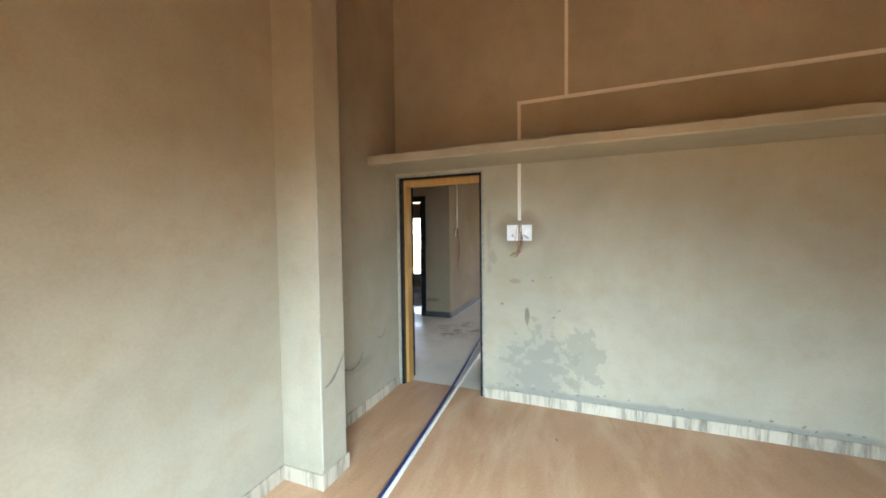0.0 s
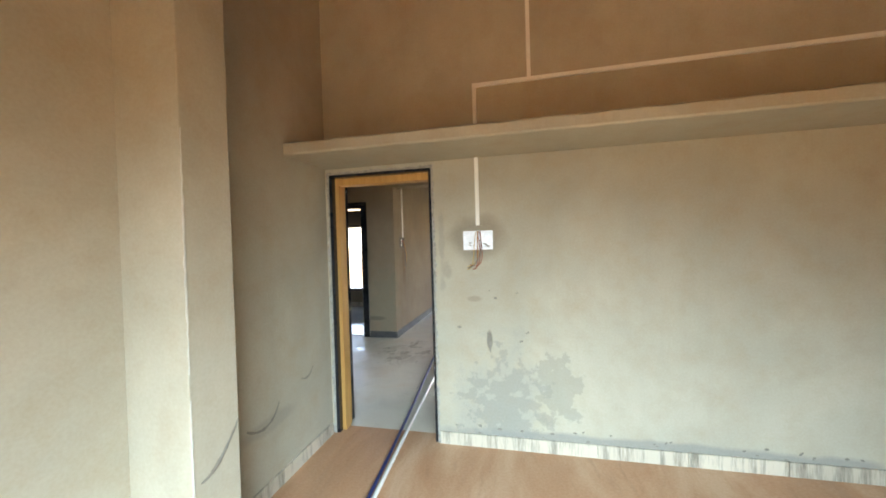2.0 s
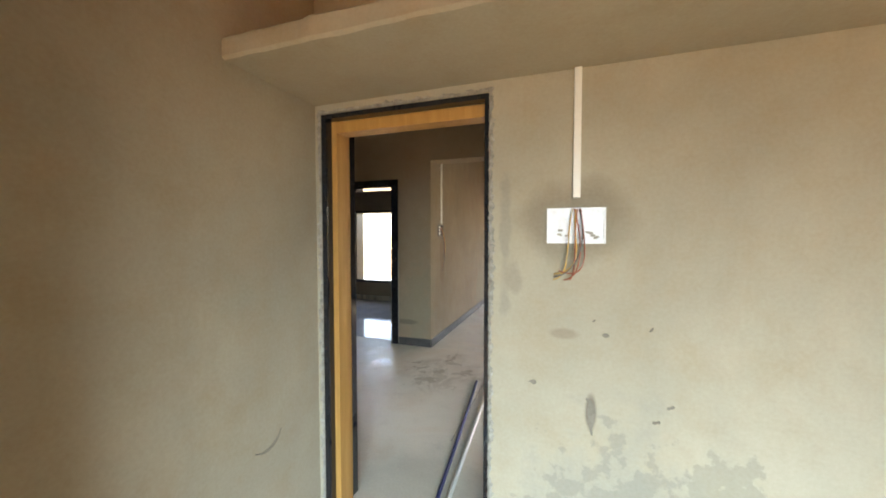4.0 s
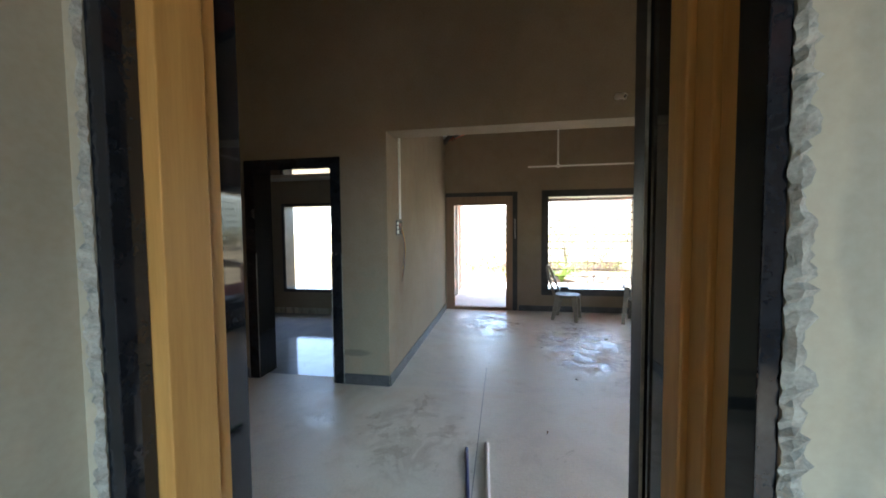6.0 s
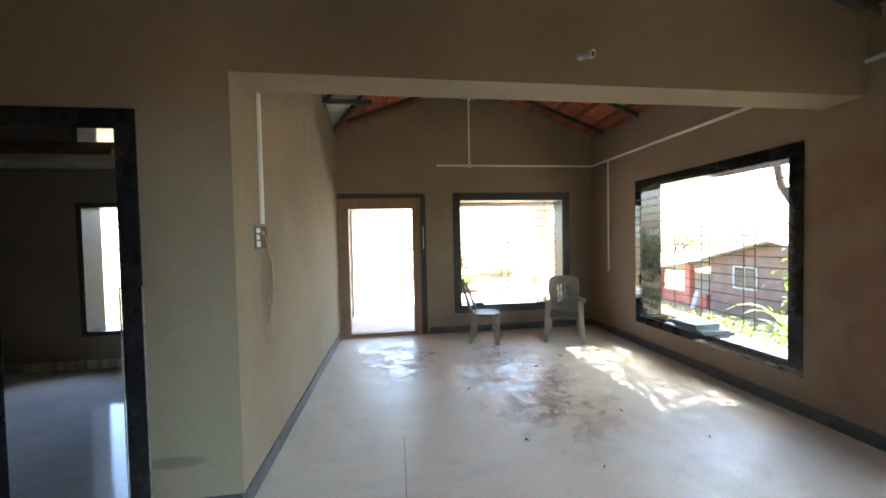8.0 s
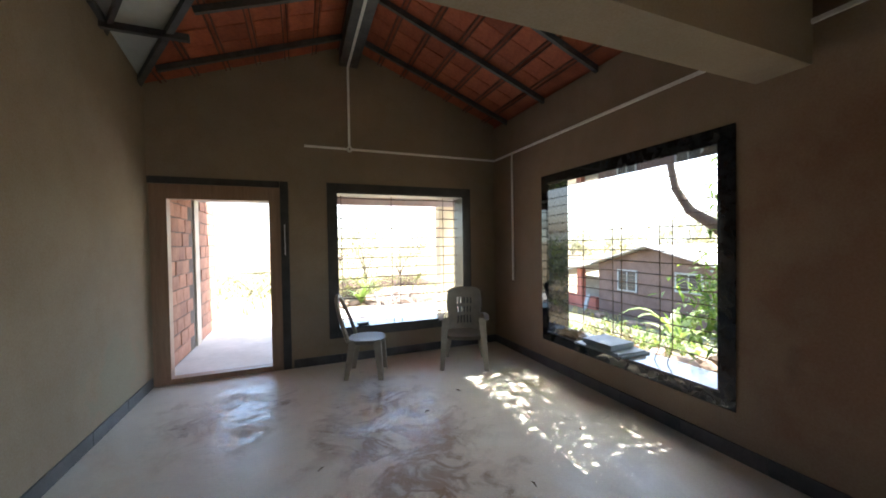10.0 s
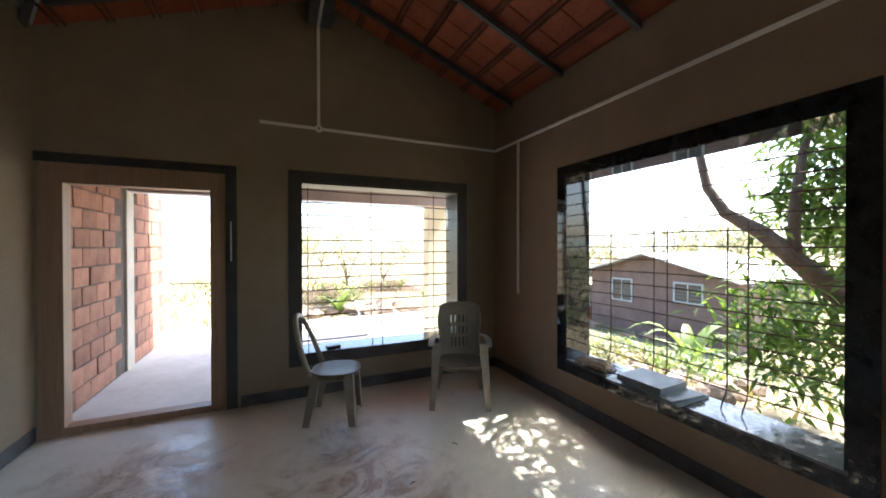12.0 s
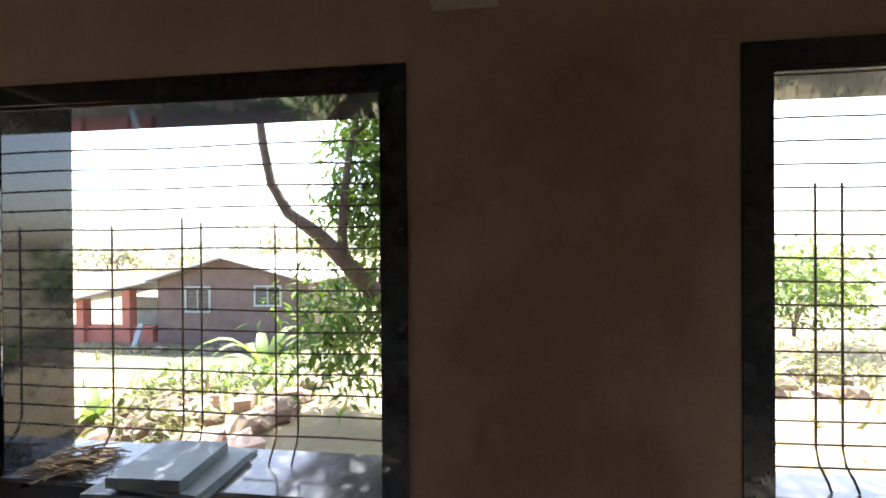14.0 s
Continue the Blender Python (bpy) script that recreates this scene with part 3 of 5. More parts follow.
# ---- door and window surrounds ----
def surround(name, axis, face, depth, hole, out, border, material, label, sill=None, sides=('l', 'r', 't'), border_bottom=True, category="window", lining=0.02):
    """Stone lining through an opening and a flat border on the room face. out: +1 where the wall lies on the plus side of its face."""
    th = empty(name, None)
    structure(th, label, category)
    u0, u1, z0, z1 = hole
    e = 0.010

    def bx(nm, ua, ub, za, zb, va, vb, mat, lab=""):
        v_lo, v_hi = sorted((face + out * va, face + out * vb))
        r = (ua, v_lo, za, ub, v_hi, zb) if axis == 'x' else (v_lo, ua, za, v_hi, ub, zb)
        return part(nm, boxes(r, bevel=0.002), mat, th, lab)
    t = lining
    bx("jamb", u0 - t, u0, z0, z1, -e * 0.4, depth, material)
    bx("jamb", u1, u1 + t, z0, z1, -e * 0.4, depth, material)
    bx("head", u0 - t, u1 + t, z1, z1 + t, -e * 0.4, depth, material)
    if border:
        bx("border", u0 - border, u0 - t, z0 - (border if border_bottom else 0), z1 + border, -e, 0.003, material)
        bx("border", u1 + t, u1 + border, z0 - (border if border_bottom else 0), z1 + border, -e, 0.003, material)
        bx("border", u0 - t, u1 + t, z1 + t, z1 + border, -e, 0.003, material)
        if border_bottom:
            bx("border", u0 - t, u1 + t, z0 - border, z0 - t, -e, 0.003, material)
    if sill:
        bx("sill", u0 - t, u1 + t, z0 - t, z0, -0.015, depth + 0.03, sill, "polished stone sill")
    return th


def grille(parent, axis, v, u0, u1, z0, z1, zs, us, foot, r=0.0052):
    for z in zs:
        bm = bmesh.new()
        pts = []
        for k in range(13):
            u = u0 + (u1 - u0) * k / 12
            pts.append((u, v + 0.002 * math.sin(9 * u + 7 * z), z + 0.004 * math.sin(5 * u + 3 * z)))
        if axis == 'y':
            pts = [(b, a, c) for a, b, c in pts]
        tube(bm, pts, r, 6)
        part("bar", bm, M_BAR, parent)
    for u, top in us:
        bm = bmesh.new()
        pts = [(u, v + foot * 0.06, z0 + 0.003), (u, v + foot * 0.045, z0 + 0.035), (u, v + foot * 0.015 + 0.012, z0 + 0.09), (u, v + 0.012, z0 + 0.16), (u, v + 0.012, min(top, z1))]
        if axis == 'y':
            pts = [(b, a, c) for a, b, c in pts]
        tube(bm, pts, 0.0052, 6)
        part("upright", bm, M_BAR, parent)


w = surround("window_1", 'x', FY, 0.30, W1, 1, 0.13, M_GRANITE_DUSTY, "wide window, black granite border, rusty bar grille", M_SILL)
grille(w, 'x', FY + 0.22, W1[0], W1[1], W1[2], W1[3], [0.52 + 0.138 * k for k in range(13)], [(1.53, 9), (2.23, 9), (2.35, 1.7), (3.03, 9), (3.21, 9)], -1, 0.0072)
w = surround("window_2", 'y', RX, 0.30, W2, 1, 0.12, M_GRANITE, "large window, black granite border, rusty bar grille", M_SILL)
grille(w, 'y', RX + 0.25, W2[0], W2[1], W2[2], W2[3], [0.57 + 0.109 * k for k in range(15)], [(3.53, 9), (4.00, 1.72), (4.12, 1.69), (4.54, 1.69), (4.65, 1.72), (5.07, 1.68)], -1)
w = surround("window_3", 'y', RX, 0.30, W3, 1, 0.12, M_GRANITE, "hall window, black granite border, rusty bar grille", M_SILL)
grille(w, 'y', RX + 0.25, W3[0], W3[1], W3[2], W3[3], [0.545 + 0.105 * k for k in range(16)], [(1.54, 1.83), (1.43, 1.83), (1.02, 1.83), (0.92, 1.83), (0.55, 1.83)], -1)
w = surround("window_4", 'x', -4.6, 0.30, W4, -1, 0.12, M_GRANITE, "bedroom window, black granite border, bar grille", M_SILL)
grille(w, 'x', -4.85, W4[0], W4[1], W4[2], W4[3], [0.585 + 0.1035 * k for k in range(16)], [(1.4, 1.8), (1.75, 1.8), (1.9, 1.8), (2.4, 1.8), (2.5, 1.8), (3.0, 1.8)], 1)
surround("window_kitchen", 'x', 5.88, 0.30, KW, 1, 0.06, M_GRANITE_DUSTY, "bright side room window in dark stone border", M_SILL)
surround("door_kitchen", 'x', PY, 0.28, (DK[0] + 0.02, DK[1] - 0.02, 0.0, DK[3] - 0.02), 1, 0.11, M_GRANITE, "open doorway lined with black granite slabs", None, border_bottom=False, category="doorway")

dk = bpy.data.objects["door_kitchen"]
for x0, x1 in ((DK[0] - 0.096, DK[0] - 0.090), (DK[1] + 0.090, DK[1] + 0.096), (DK[0] + 0.021, DK[0] + 0.026), (DK[1] - 0.026, DK[1] - 0.021)):
    part("cement_line", boxes((x0, PY - 0.011, 0, x1, PY - 0.004, 1.35)), M_ROUGH, dk, "pale cement line beside the granite")
# bedroom doorway: granite, timber frame, granite
th = structure(empty("door_bedroom"), "open doorway with timber frame between black granite slabs", "doorway")
for x0, x1, y1 in ((0.001, 0.030, 0.268), (0.862, 0.884, 0.298)):
    part("granite_jamb", boxes((x0, 0.004, 0, x1, 0.055, 2.168), bevel=0.002), M_GRANITE, th, "black granite slab")
    part("granite_jamb", boxes((x0, 0.195, 0, x1, y1, 2.168), bevel=0.002), M_GRANITE, th, "black granite slab")
part("granite_head", boxes((0.030, 0.004, 2.145, 0.862, 0.055, 2.168), (0.030, 0.195, 2.145, 0.862, 0.268, 2.168)), M_GRANITE, th, "dark granite lintel strip")
part("frame_post", boxes((0.001, 0.056, 0.0, 0.060, 0.150, 2.165), (0.001, 0.150, 0.0, 0.045, 0.194, 2.165), bevel=0.003), M_WOOD, th, "raw orange teak post")
part("frame_post", boxes((0.866, 0.056, 0.0, 0.884, 0.094, 2.165), (0.857, 0.095, 0.0, 0.884, 0.139, 2.165), (0.846, 0.140, 0.0, 0.884, 0.194, 2.165), bevel=0.004), M_WOOD, th, "reddish teak post with stepped rebates")
part("frame_head", boxes((0.060, 0.056, 2.085, 0.857, 0.150, 2.144), (0.045, 0.150, 2.10, 0.846, 0.194, 2.144), bevel=0.003), M_WOOD, th, "raw teak head rail")

bm = bmesh.new()
sweep_rect(bm, [(0.885, 0.304, 1.15), (1.027, 0.795, 1.15)], 0.052, 2.30, (0.96, -0.278, 0))
part("door_leaf", bm, M_LEAF_BLACK, th, "matt black door leaf folded back into the hall")

# edge glint drawn as a thin pale strip between jamb and leaf
part("joint", boxes((0.852, 0.2985, 0, 0.857, 0.3020, 2.10)), M_ROUGH, th, "pale strip for an edge glint")

# broken plaster edge round the bedroom doorway
rng = random.Random(4)


def ragged(name, p0, p1, wdir, ndir, width, steps):
    bm = bmesh.new()
    p0, p1, wdir, ndir = Vector(p0), Vector(p1), Vector(wdir), Vector(ndir)
    rows = []
    for k in range(steps + 1):
        c = p0.lerp(p1, k / steps)
        wv = width * (0.85 + 0.7 * noise.noise(Vector((k * 0.21, len(name), 0.5)))) * rng.uniform(0.62, 1.2)
        rows.append([bm.verts.new(c - wdir * rng.uniform(0.0, 0.005) - ndir * 0.001),
                     bm.verts.new(c + wdir * wv * 0.25 + ndir * rng.uniform(0.002, 0.010)),
                     bm.verts.new(c + wdir * wv * 0.65 + ndir * rng.uniform(0.001, 0.007)),
                     bm.verts.new(c + wdir * wv - ndir * 0.001)])
    for a, b in zip(rows, rows[1:]):
        for s in range(3):
            bm.faces.new((a[s], a[s + 1], b[s + 1], b[s]))
    return structure(part(name, bm, M_ROUGH), "chipped grey plaster edge round the doorway", "trim")


ragged("trim_door_left", (0.0, 0, 0), (0.0, 0, 2.19), (-1, 0, 0), (0, -1, 0), 0.024, 300)
ragged("trim_door_right", (0.885, 0, 0), (0.885, 0, 2.19), (1, 0, 0), (0, -1, 0), 0.022, 300)
ragged("trim_door_top", (0.0, 0, 2.172), (0.885, 0, 2.172), (0, 0, 1), (0, -1, 0), 0.02, 120)

# front door frame
th = structure(empty("door_front"), "open front doorway with brown wooden frame and granite border", "doorway")
part("frame_post", boxes((DF[0], FY + 0.004, 0, -0.37, FY + 0.13, 2.25), (DF[0], FY + 0.13, 0, -0.40, FY + 0.2, 2.25), bevel=0.003), M_WOOD_BROWN, th)
part("frame_post", boxes((0.655, FY + 0.004, 0, DF[1], FY + 0.13, 2.25), (0.685, FY + 0.13, 0, DF[1], FY + 0.2, 2.25), bevel=0.003), M_WOOD_BROWN, th)
part("frame_head", boxes((-0.37, FY + 0.004, 2.085, 0.655, FY + 0.13, 2.25), bevel=0.003), M_WOOD_BROWN, th)
part("threshold", boxes((-0.37, FY + 0.004, 0.0, 0.655, FY + 0.13, 0.062), bevel=0.004), M_WOOD_BROWN, th)
part("granite_border", boxes((0.782, FY - 0.012, 0, 0.875, FY + 0.003, 2.33), bevel=0.002), M_GRANITE_DUSTY, th, "black granite strip")
part("granite_border", boxes((LX + 0.002, FY - 0.012, 2.252, 0.780, FY + 0.003, 2.33), bevel=0.002), M_GRANITE_DUSTY, th, "black granite strip")
bm = bmesh.new()
tube(bm, [(0.655, FY + 0.05, 1.21), (0.50, FY + 0.05, 1.212), (0.345, FY + 0.052, 1.216), (0.335, FY + 0.052, 1.23)], 0.006, 6)
part("latch_rod", bm, M_STEEL, th, "thin steel latch rod")
part("bright_strip", boxes((0.822, FY - 0.020, 1.42, 0.834, FY - 0.012, 1.80), bevel=0.002), M_METAL, th, "thin bright upright strip on the granite")

# ---- skirtings ----
def skirting(name, runs, height, material, label, length, tilt=0.0):
    """runs: (axis, u0, u1, face, out) with tiles set on the face, out = direction into the room."""
    th = structure(empty(name), label, "baseboard")
    for axis, u0, u1, face, out in runs:
        n = max(1, round(abs(u1 - u0) / length))
        for k in range(n):
            a, b = u0 + (u1 - u0) * k / n + 0.0015, u0 + (u1 - u0) * (k + 1) / n - 0.0015
            t = 0.012 + 0.002 * ((k * 7) % 3) / 2
            lo, hi = sorted((face, face + out * t))
            r = (a, lo, 0.0, b, hi, height) if axis == 'x' else (lo, a, 0.0, hi, b, height)
            part("tile", boxes(r, bevel=0.0015), material, th)
    return th


skirting("baseboard_bedroom", [('x', 0.905, RX - 0.012, 0.0, -1), ('y', -1.335, -0.02, -0.03, 1), ('y', -4.6, -1.59, -0.03, 1),
                               ('x', -0.03, 0.285, -1.575, -1), ('y', -1.59, -1.32, 0.285, 1)],
         0.095, M_CREAM_TILE, "cream stone skirting tiles smeared with cement", 0.58)
skirting("baseboard_living", [('y', PY + 0.0, FY - 0.02, LX, 1), ('x', DK[1] + 0.095, LX, PY, -1), ('x', -2.43, DK[0] - 0.095, PY, -1), ('y', 0.3, PY - 0.015, -2.43, 1),
                              ('x', 0.90, RX, FY, -1), ('y', 0.3, FY - 0.02, RX, -1)],
         0.11, M_SKIRT, "dark grey stone skirting tiles", 0.6)
skirting("baseboard_kitchen", [('x', -4.6, LX - 0.30, 5.88, -1)], 0.11, M_CREAM_TILE, "pale skirting tiles in the side room", 0.6)


# ---- surface wiring ----
def trunking(name, runs, label, w=0.028, h=0.016, group="wiring"):
    """runs: (p0, p1, wall normal)"""
    th = empty(name)
    tagged(th, label, "cable trunking", group)
    for p0, p1, nrm in runs:
        p0, p1, nrm = Vector(p0), Vector(p1), Vector(nrm)
        side = (p1 - p0).normalized().cross(nrm)
        bm = bmesh.new()
        sweep_rect(bm, [p0 + nrm * h / 2, p1 + nrm * h / 2], w, h, side)
        run = part("run", bm, M_TRUNKING, th)
        bm = bmesh.new()
        sweep_rect(bm, [p0 + nrm * (h + 0.001), p1 + nrm * (h + 0.001)], w * 0.84, 0.003, side)
        part("cover", bm, M_TRUNKING, run)
    return th


S = (0, -1, 0)
trunking("trunking", [((1.244, 0, 2.30), (1.244, 0, 2.77), S), ((1.258, 0, 2.756), (RX - 0.002, 0, 2.756), S),
                      ((1.648, 0, 2.77), (1.648, 0, 3.86), S), ((1.244, 0, 1.70), (1.244, 0, 2.214), S),
                      ((RX, -0.017, 2.756), (RX, -4.5, 2.756), (-1, 0, 0))], "white plastic cable trunking on the bedroom wall")
trunking("trunking", [((1.075, FY, 2.79), (RX - 0.002, FY, 2.79), S), ((1.627, FY, 2.805), (1.627, FY, 3.86), S),
                      ((RX, FY - 0.017, 2.785), (RX, PY + 0.28, 2.785), (-1, 0, 0)), ((RX, 6.13, 1.0), (RX, 6.13, 2.770), (-1, 0, 0)),
                      ((1.627, FY - 0.02, 3.862), (1.627, PY + 0.28, 3.862), (0, 0, -1))], "white plastic trunking round the living room walls")
trunking("trunking", [((RX, PY, 2.80), (RX, 0.30, 2.80), (-1, 0, 0))], "white plastic trunking above the hall window")
trunking("trunking", [((LX, 3.39, 1.71), (LX, 3.39, 2.60), (1, 0, 0))], "white plastic trunking dropping to an open box")


def disc(bm, c, nrm, r, depth, sides=20):
    c, nrm = Vector(c), Vector(nrm).normalized()
    return tube(bm, [c, c + nrm * depth * 0.8, c + nrm * depth], [r, r, r * 0.85], sides)


jb = tagged(empty("junction_box", pose(1.627, FY, 2.79)), "round white plastic junction box on the wall", "junction box")
part("base", disc(bmesh.new(), (0, 0, 0), S, 0.038, 0.03), M_TRUNKING, jb)
part("screw_cover", disc(bmesh.new(), (0, -0.03, 0), S, 0.013, 0.004, 12), M_WIRE_K, jb)

# open switch box with loose wires in the bedroom
sb = tagged(empty("switch_box", pose(1.242, 0, 1.587)), "open galvanised double switch box with dangling wires", "switch box")
part("back", boxes((-0.105, -0.004, -0.068, 0.105, 0.003, 0.068)), M_METAL, sb)
part("rim", boxes((-0.112, -0.012, 0.064, 0.112, 0.004, 0.072), (-0.112, -0.012, -0.072, 0.112, 0.004, -0.064), (-0.112, -0.012, -0.064, -0.105, 0.004, 0.064),
                  (0.105, -0.012, -0.064, 0.112, 0.004, 0.064)), M_METAL, sb, "bent metal rim")
part("divider", boxes((-0.008, -0.011, -0.064, 0.008, 0.004, 0.064)), M_METAL, sb)
rng = random.Random(9)
for k in range(16):
    x, z, s = rng.uniform(-0.09, 0.09), rng.uniform(-0.055, 0.0), rng.uniform(0.008, 0.02)
    bm = boxes((x, -0.010, z, x + s, -0.003, z + s * 0.5), bevel=0.002)
    part("mortar_lump", bm, M_ROUGH, sb)
for k, m in enumerate((M_WIRE_Y, M_WIRE_R, M_WIRE_Y, M_WIRE_R, M_WIRE_K, M_WIRE_R)):
    dx = -0.012 + 0.006 * k
    e = rng.uniform(-0.02, 0.03)
    bm = bmesh.new()
    tube(bm, bezier((dx, -0.012, 0.068), (dx + rng.uniform(-0.03, 0.04), -0.05, -0.06), (rng.uniform(-0.02, 0.10), -0.055, rng.uniform(-0.24, -0.17)), (rng.uniform(-0.085, -0.02), -0.02 - 0.004 * k, rng.uniform(-0.225, -0.175)), 16), 0.0027, 5)
    part("wire", bm, m, sb)

# open box with wires on the living room wall
sb = tagged(empty("switch_box", pose(LX, 3.37, 1.615)), "open wall box with a tangle of hanging wires", "switch box")
part("back", boxes((-0.002, -0.108, -0.078, 0.005, 0.108, 0.078)), M_MORTAR, sb)
part("rim", boxes((-0.002, -0.112, 0.072, 0.012, 0.112, 0.080), (-0.002, -0.112, -0.080, 0.012, 0.112, -0.072), (-0.002, -0.112, -0.072, 0.012, -0.105, 0.072)), M_SKIRT, sb, "dark bent box rim")
for y0, z0, dy, dz in ((-0.10, -0.065, 0.055, 0.04), (-0.10, -0.015, 0.045, 0.032), (-0.095, 0.03, 0.05, 0.03)):
    part("socket_stub", boxes((0.003, y0, z0, 0.016, y0 + dy, z0 + dz), bevel=0.004), M_TRUNKING, sb, "broken white plastic stub")
part("tape", boxes((0.004, -0.03, 0.005, 0.018, 0.035, 0.045), bevel=0.008), M_WIRE_R, sb, "red insulated wire end")
for k in range(9):
    m = (M_WIRE_K, M_WIRE_R, M_WIRE_K, M_WIRE_Y)[k % 4]
    y0 = rng.uniform(-0.03, 0.03)
    bm = bmesh.new()
    tube(bm, bezier((0.006, y0, 0.04), (0.08, y0 + rng.uniform(-0.05, 0.05), -0.1), (0.07, rng.uniform(-0.02, 0.09), -0.35), (0.02, rng.uniform(0.0, 0.07), rng.uniform(-0.62, -0.3)), 14), 0.003, 5)
    part("wire", bm, m, sb)

# lamp holder on the beam
lh = tagged(empty("lamp_holder", pose(1.585, PY, 2.735)), "small angled white lamp holder without bulb", "lamp holder")
part("base", disc(bmesh.new(), (0, 0, 0), S, 0.027, 0.02), M_TRUNKING, lh)
bm = bmesh.new()
tube(bm, [(0, -0.018, 0), (0.012, -0.04, -0.008), (0.028, -0.075, -0.02), (0.036, -0.09, -0.027)], [0.022, 0.024, 0.026, 0.026], 16)
part("socket", bm, M_TRUNKING, lh, smooth=False)
part("socket_mouth", disc(bmesh.new(), (0.0362, -0.0904, -0.0272), (0.45, -0.85, -0.37), 0.017, 0.003, 12), M_DARK, lh)


# ---- chairs ----
def smooth_shell(bm, grid, thick):
    """A curved sheet with thickness from rows of points."""
    vs = [[bm.verts.new(p) for p in row] for row in grid]
    n = len(vs[0])
    fs = []
    for a, b in zip(vs, vs[1:]):
        for s in range(n - 1):
            fs.append(bm.faces.new((a[s], a[s + 1], b[s + 1], b[s])))
    bmesh.ops.solidify(bm, geom=fs, thickness=thick)
    return bm


def seat_part(th, w, d, z, dip):
    rows = []
    for i in range(9):
        t = i / 8
        y = -d / 2 + d * t
        ww = w * (1.0 - 0.08 * t) * (1 - 0.55 * abs(2 * t - 1) ** 3.0)
        row = []
        for j in range(9):
            s = j / 8 - 0.5
            zz = z - dip * (1 - (2 * s) ** 2) * math.sin(math.pi * min(1, t * 0.9 + 0.1)) - (0.03 if i == 0 else 0.0)
            row.append((s * ww, y, zz))
        rows.append(row)
    bm = smooth_shell(bmesh.new(), rows, 0.006)
    part("seat", bm, M_CHAIR, th, smooth=True)
    ring = [r[0] for r in rows] + list(rows[-1][1:-1]) + [r[-1] for r in rows[::-1]] + list(rows[0][1:-1])[::-1]
    bm = bmesh.new()
    top = [bm.verts.new((x * 0.985, y * 0.985, z - 0.004)) for x, y, _ in ring]
    low = [bm.verts.new((x * 0.965, y * 0.965, z - 0.045)) for x, y, _ in ring]
    n = len(ring)
    fs = [bm.faces.new((top[k], top[(k + 1) % n], low[(k + 1) % n], low[k])) for k in range(n)]
    bmesh.ops.solidify(bm, geom=fs, thickness=0.006)
    part("seat_apron", bm, M_CHAIR, th, smooth=True)


def leg_part(th, top, foot, w=0.074):
    bm = bmesh.new()
    t, f = Vector(top), Vector(foot)
    inw = Vector((-math.copysign(1, t.x), 0, 0))
    iny = Vector((0, -math.copysign(1, t.y), 0))
    for k in range(2):
        d, s = (inw, iny) if k else (iny, inw)
        rows = []
        for q in (0.0, 0.5, 1.0):
            p = t.lerp(f, q)
            ww = w * (1.15 - 0.4 * q)
            rows.append((p + d * ww / 2 + s * 0.004, ww))
        sweep_rect(bm, [r[0] for r in rows], [r[1] for r in rows], 0.008, d)
    part("leg", bm, M_CHAIR, th)


def plain_chair(m):
    """Armless stacking chair; faces -y."""
    th = empty("plastic_chair")
    seat_part(th, 0.44, 0.42, 0.45, 0.015)
    for sx in (-1, 1):
        leg_part(th, (sx * 0.19, -0.18, 0.435), (sx * 0.215, -0.205, 0))
        leg_part(th, (sx * 0.175, 0.18, 0.435), (sx * 0.20, 0.245, 0))
    # bent rim of the open back
    rim = []
    for k in range(25):
        t = k / 24
        a = math.pi * t
        x = -0.205 * math.cos(a) * (1 if 0.2 < t < 0.8 else 1)
        h = 0.44 + 0.49 * min(1.0, math.sin(a) ** 0.42)
        rim.append((x * (1.0 - 0.30 * max(0.0, (h - 0.60) / 0.31)), 0.18 + 0.16 * (h - 0.44) / 0.47, h))
    bm = bmesh.new()
    tube(bm, rim, 0.023, 8)
    part("back_rim", bm, M_CHAIR, th, smooth=True)
    th.matrix_world = m
    return th


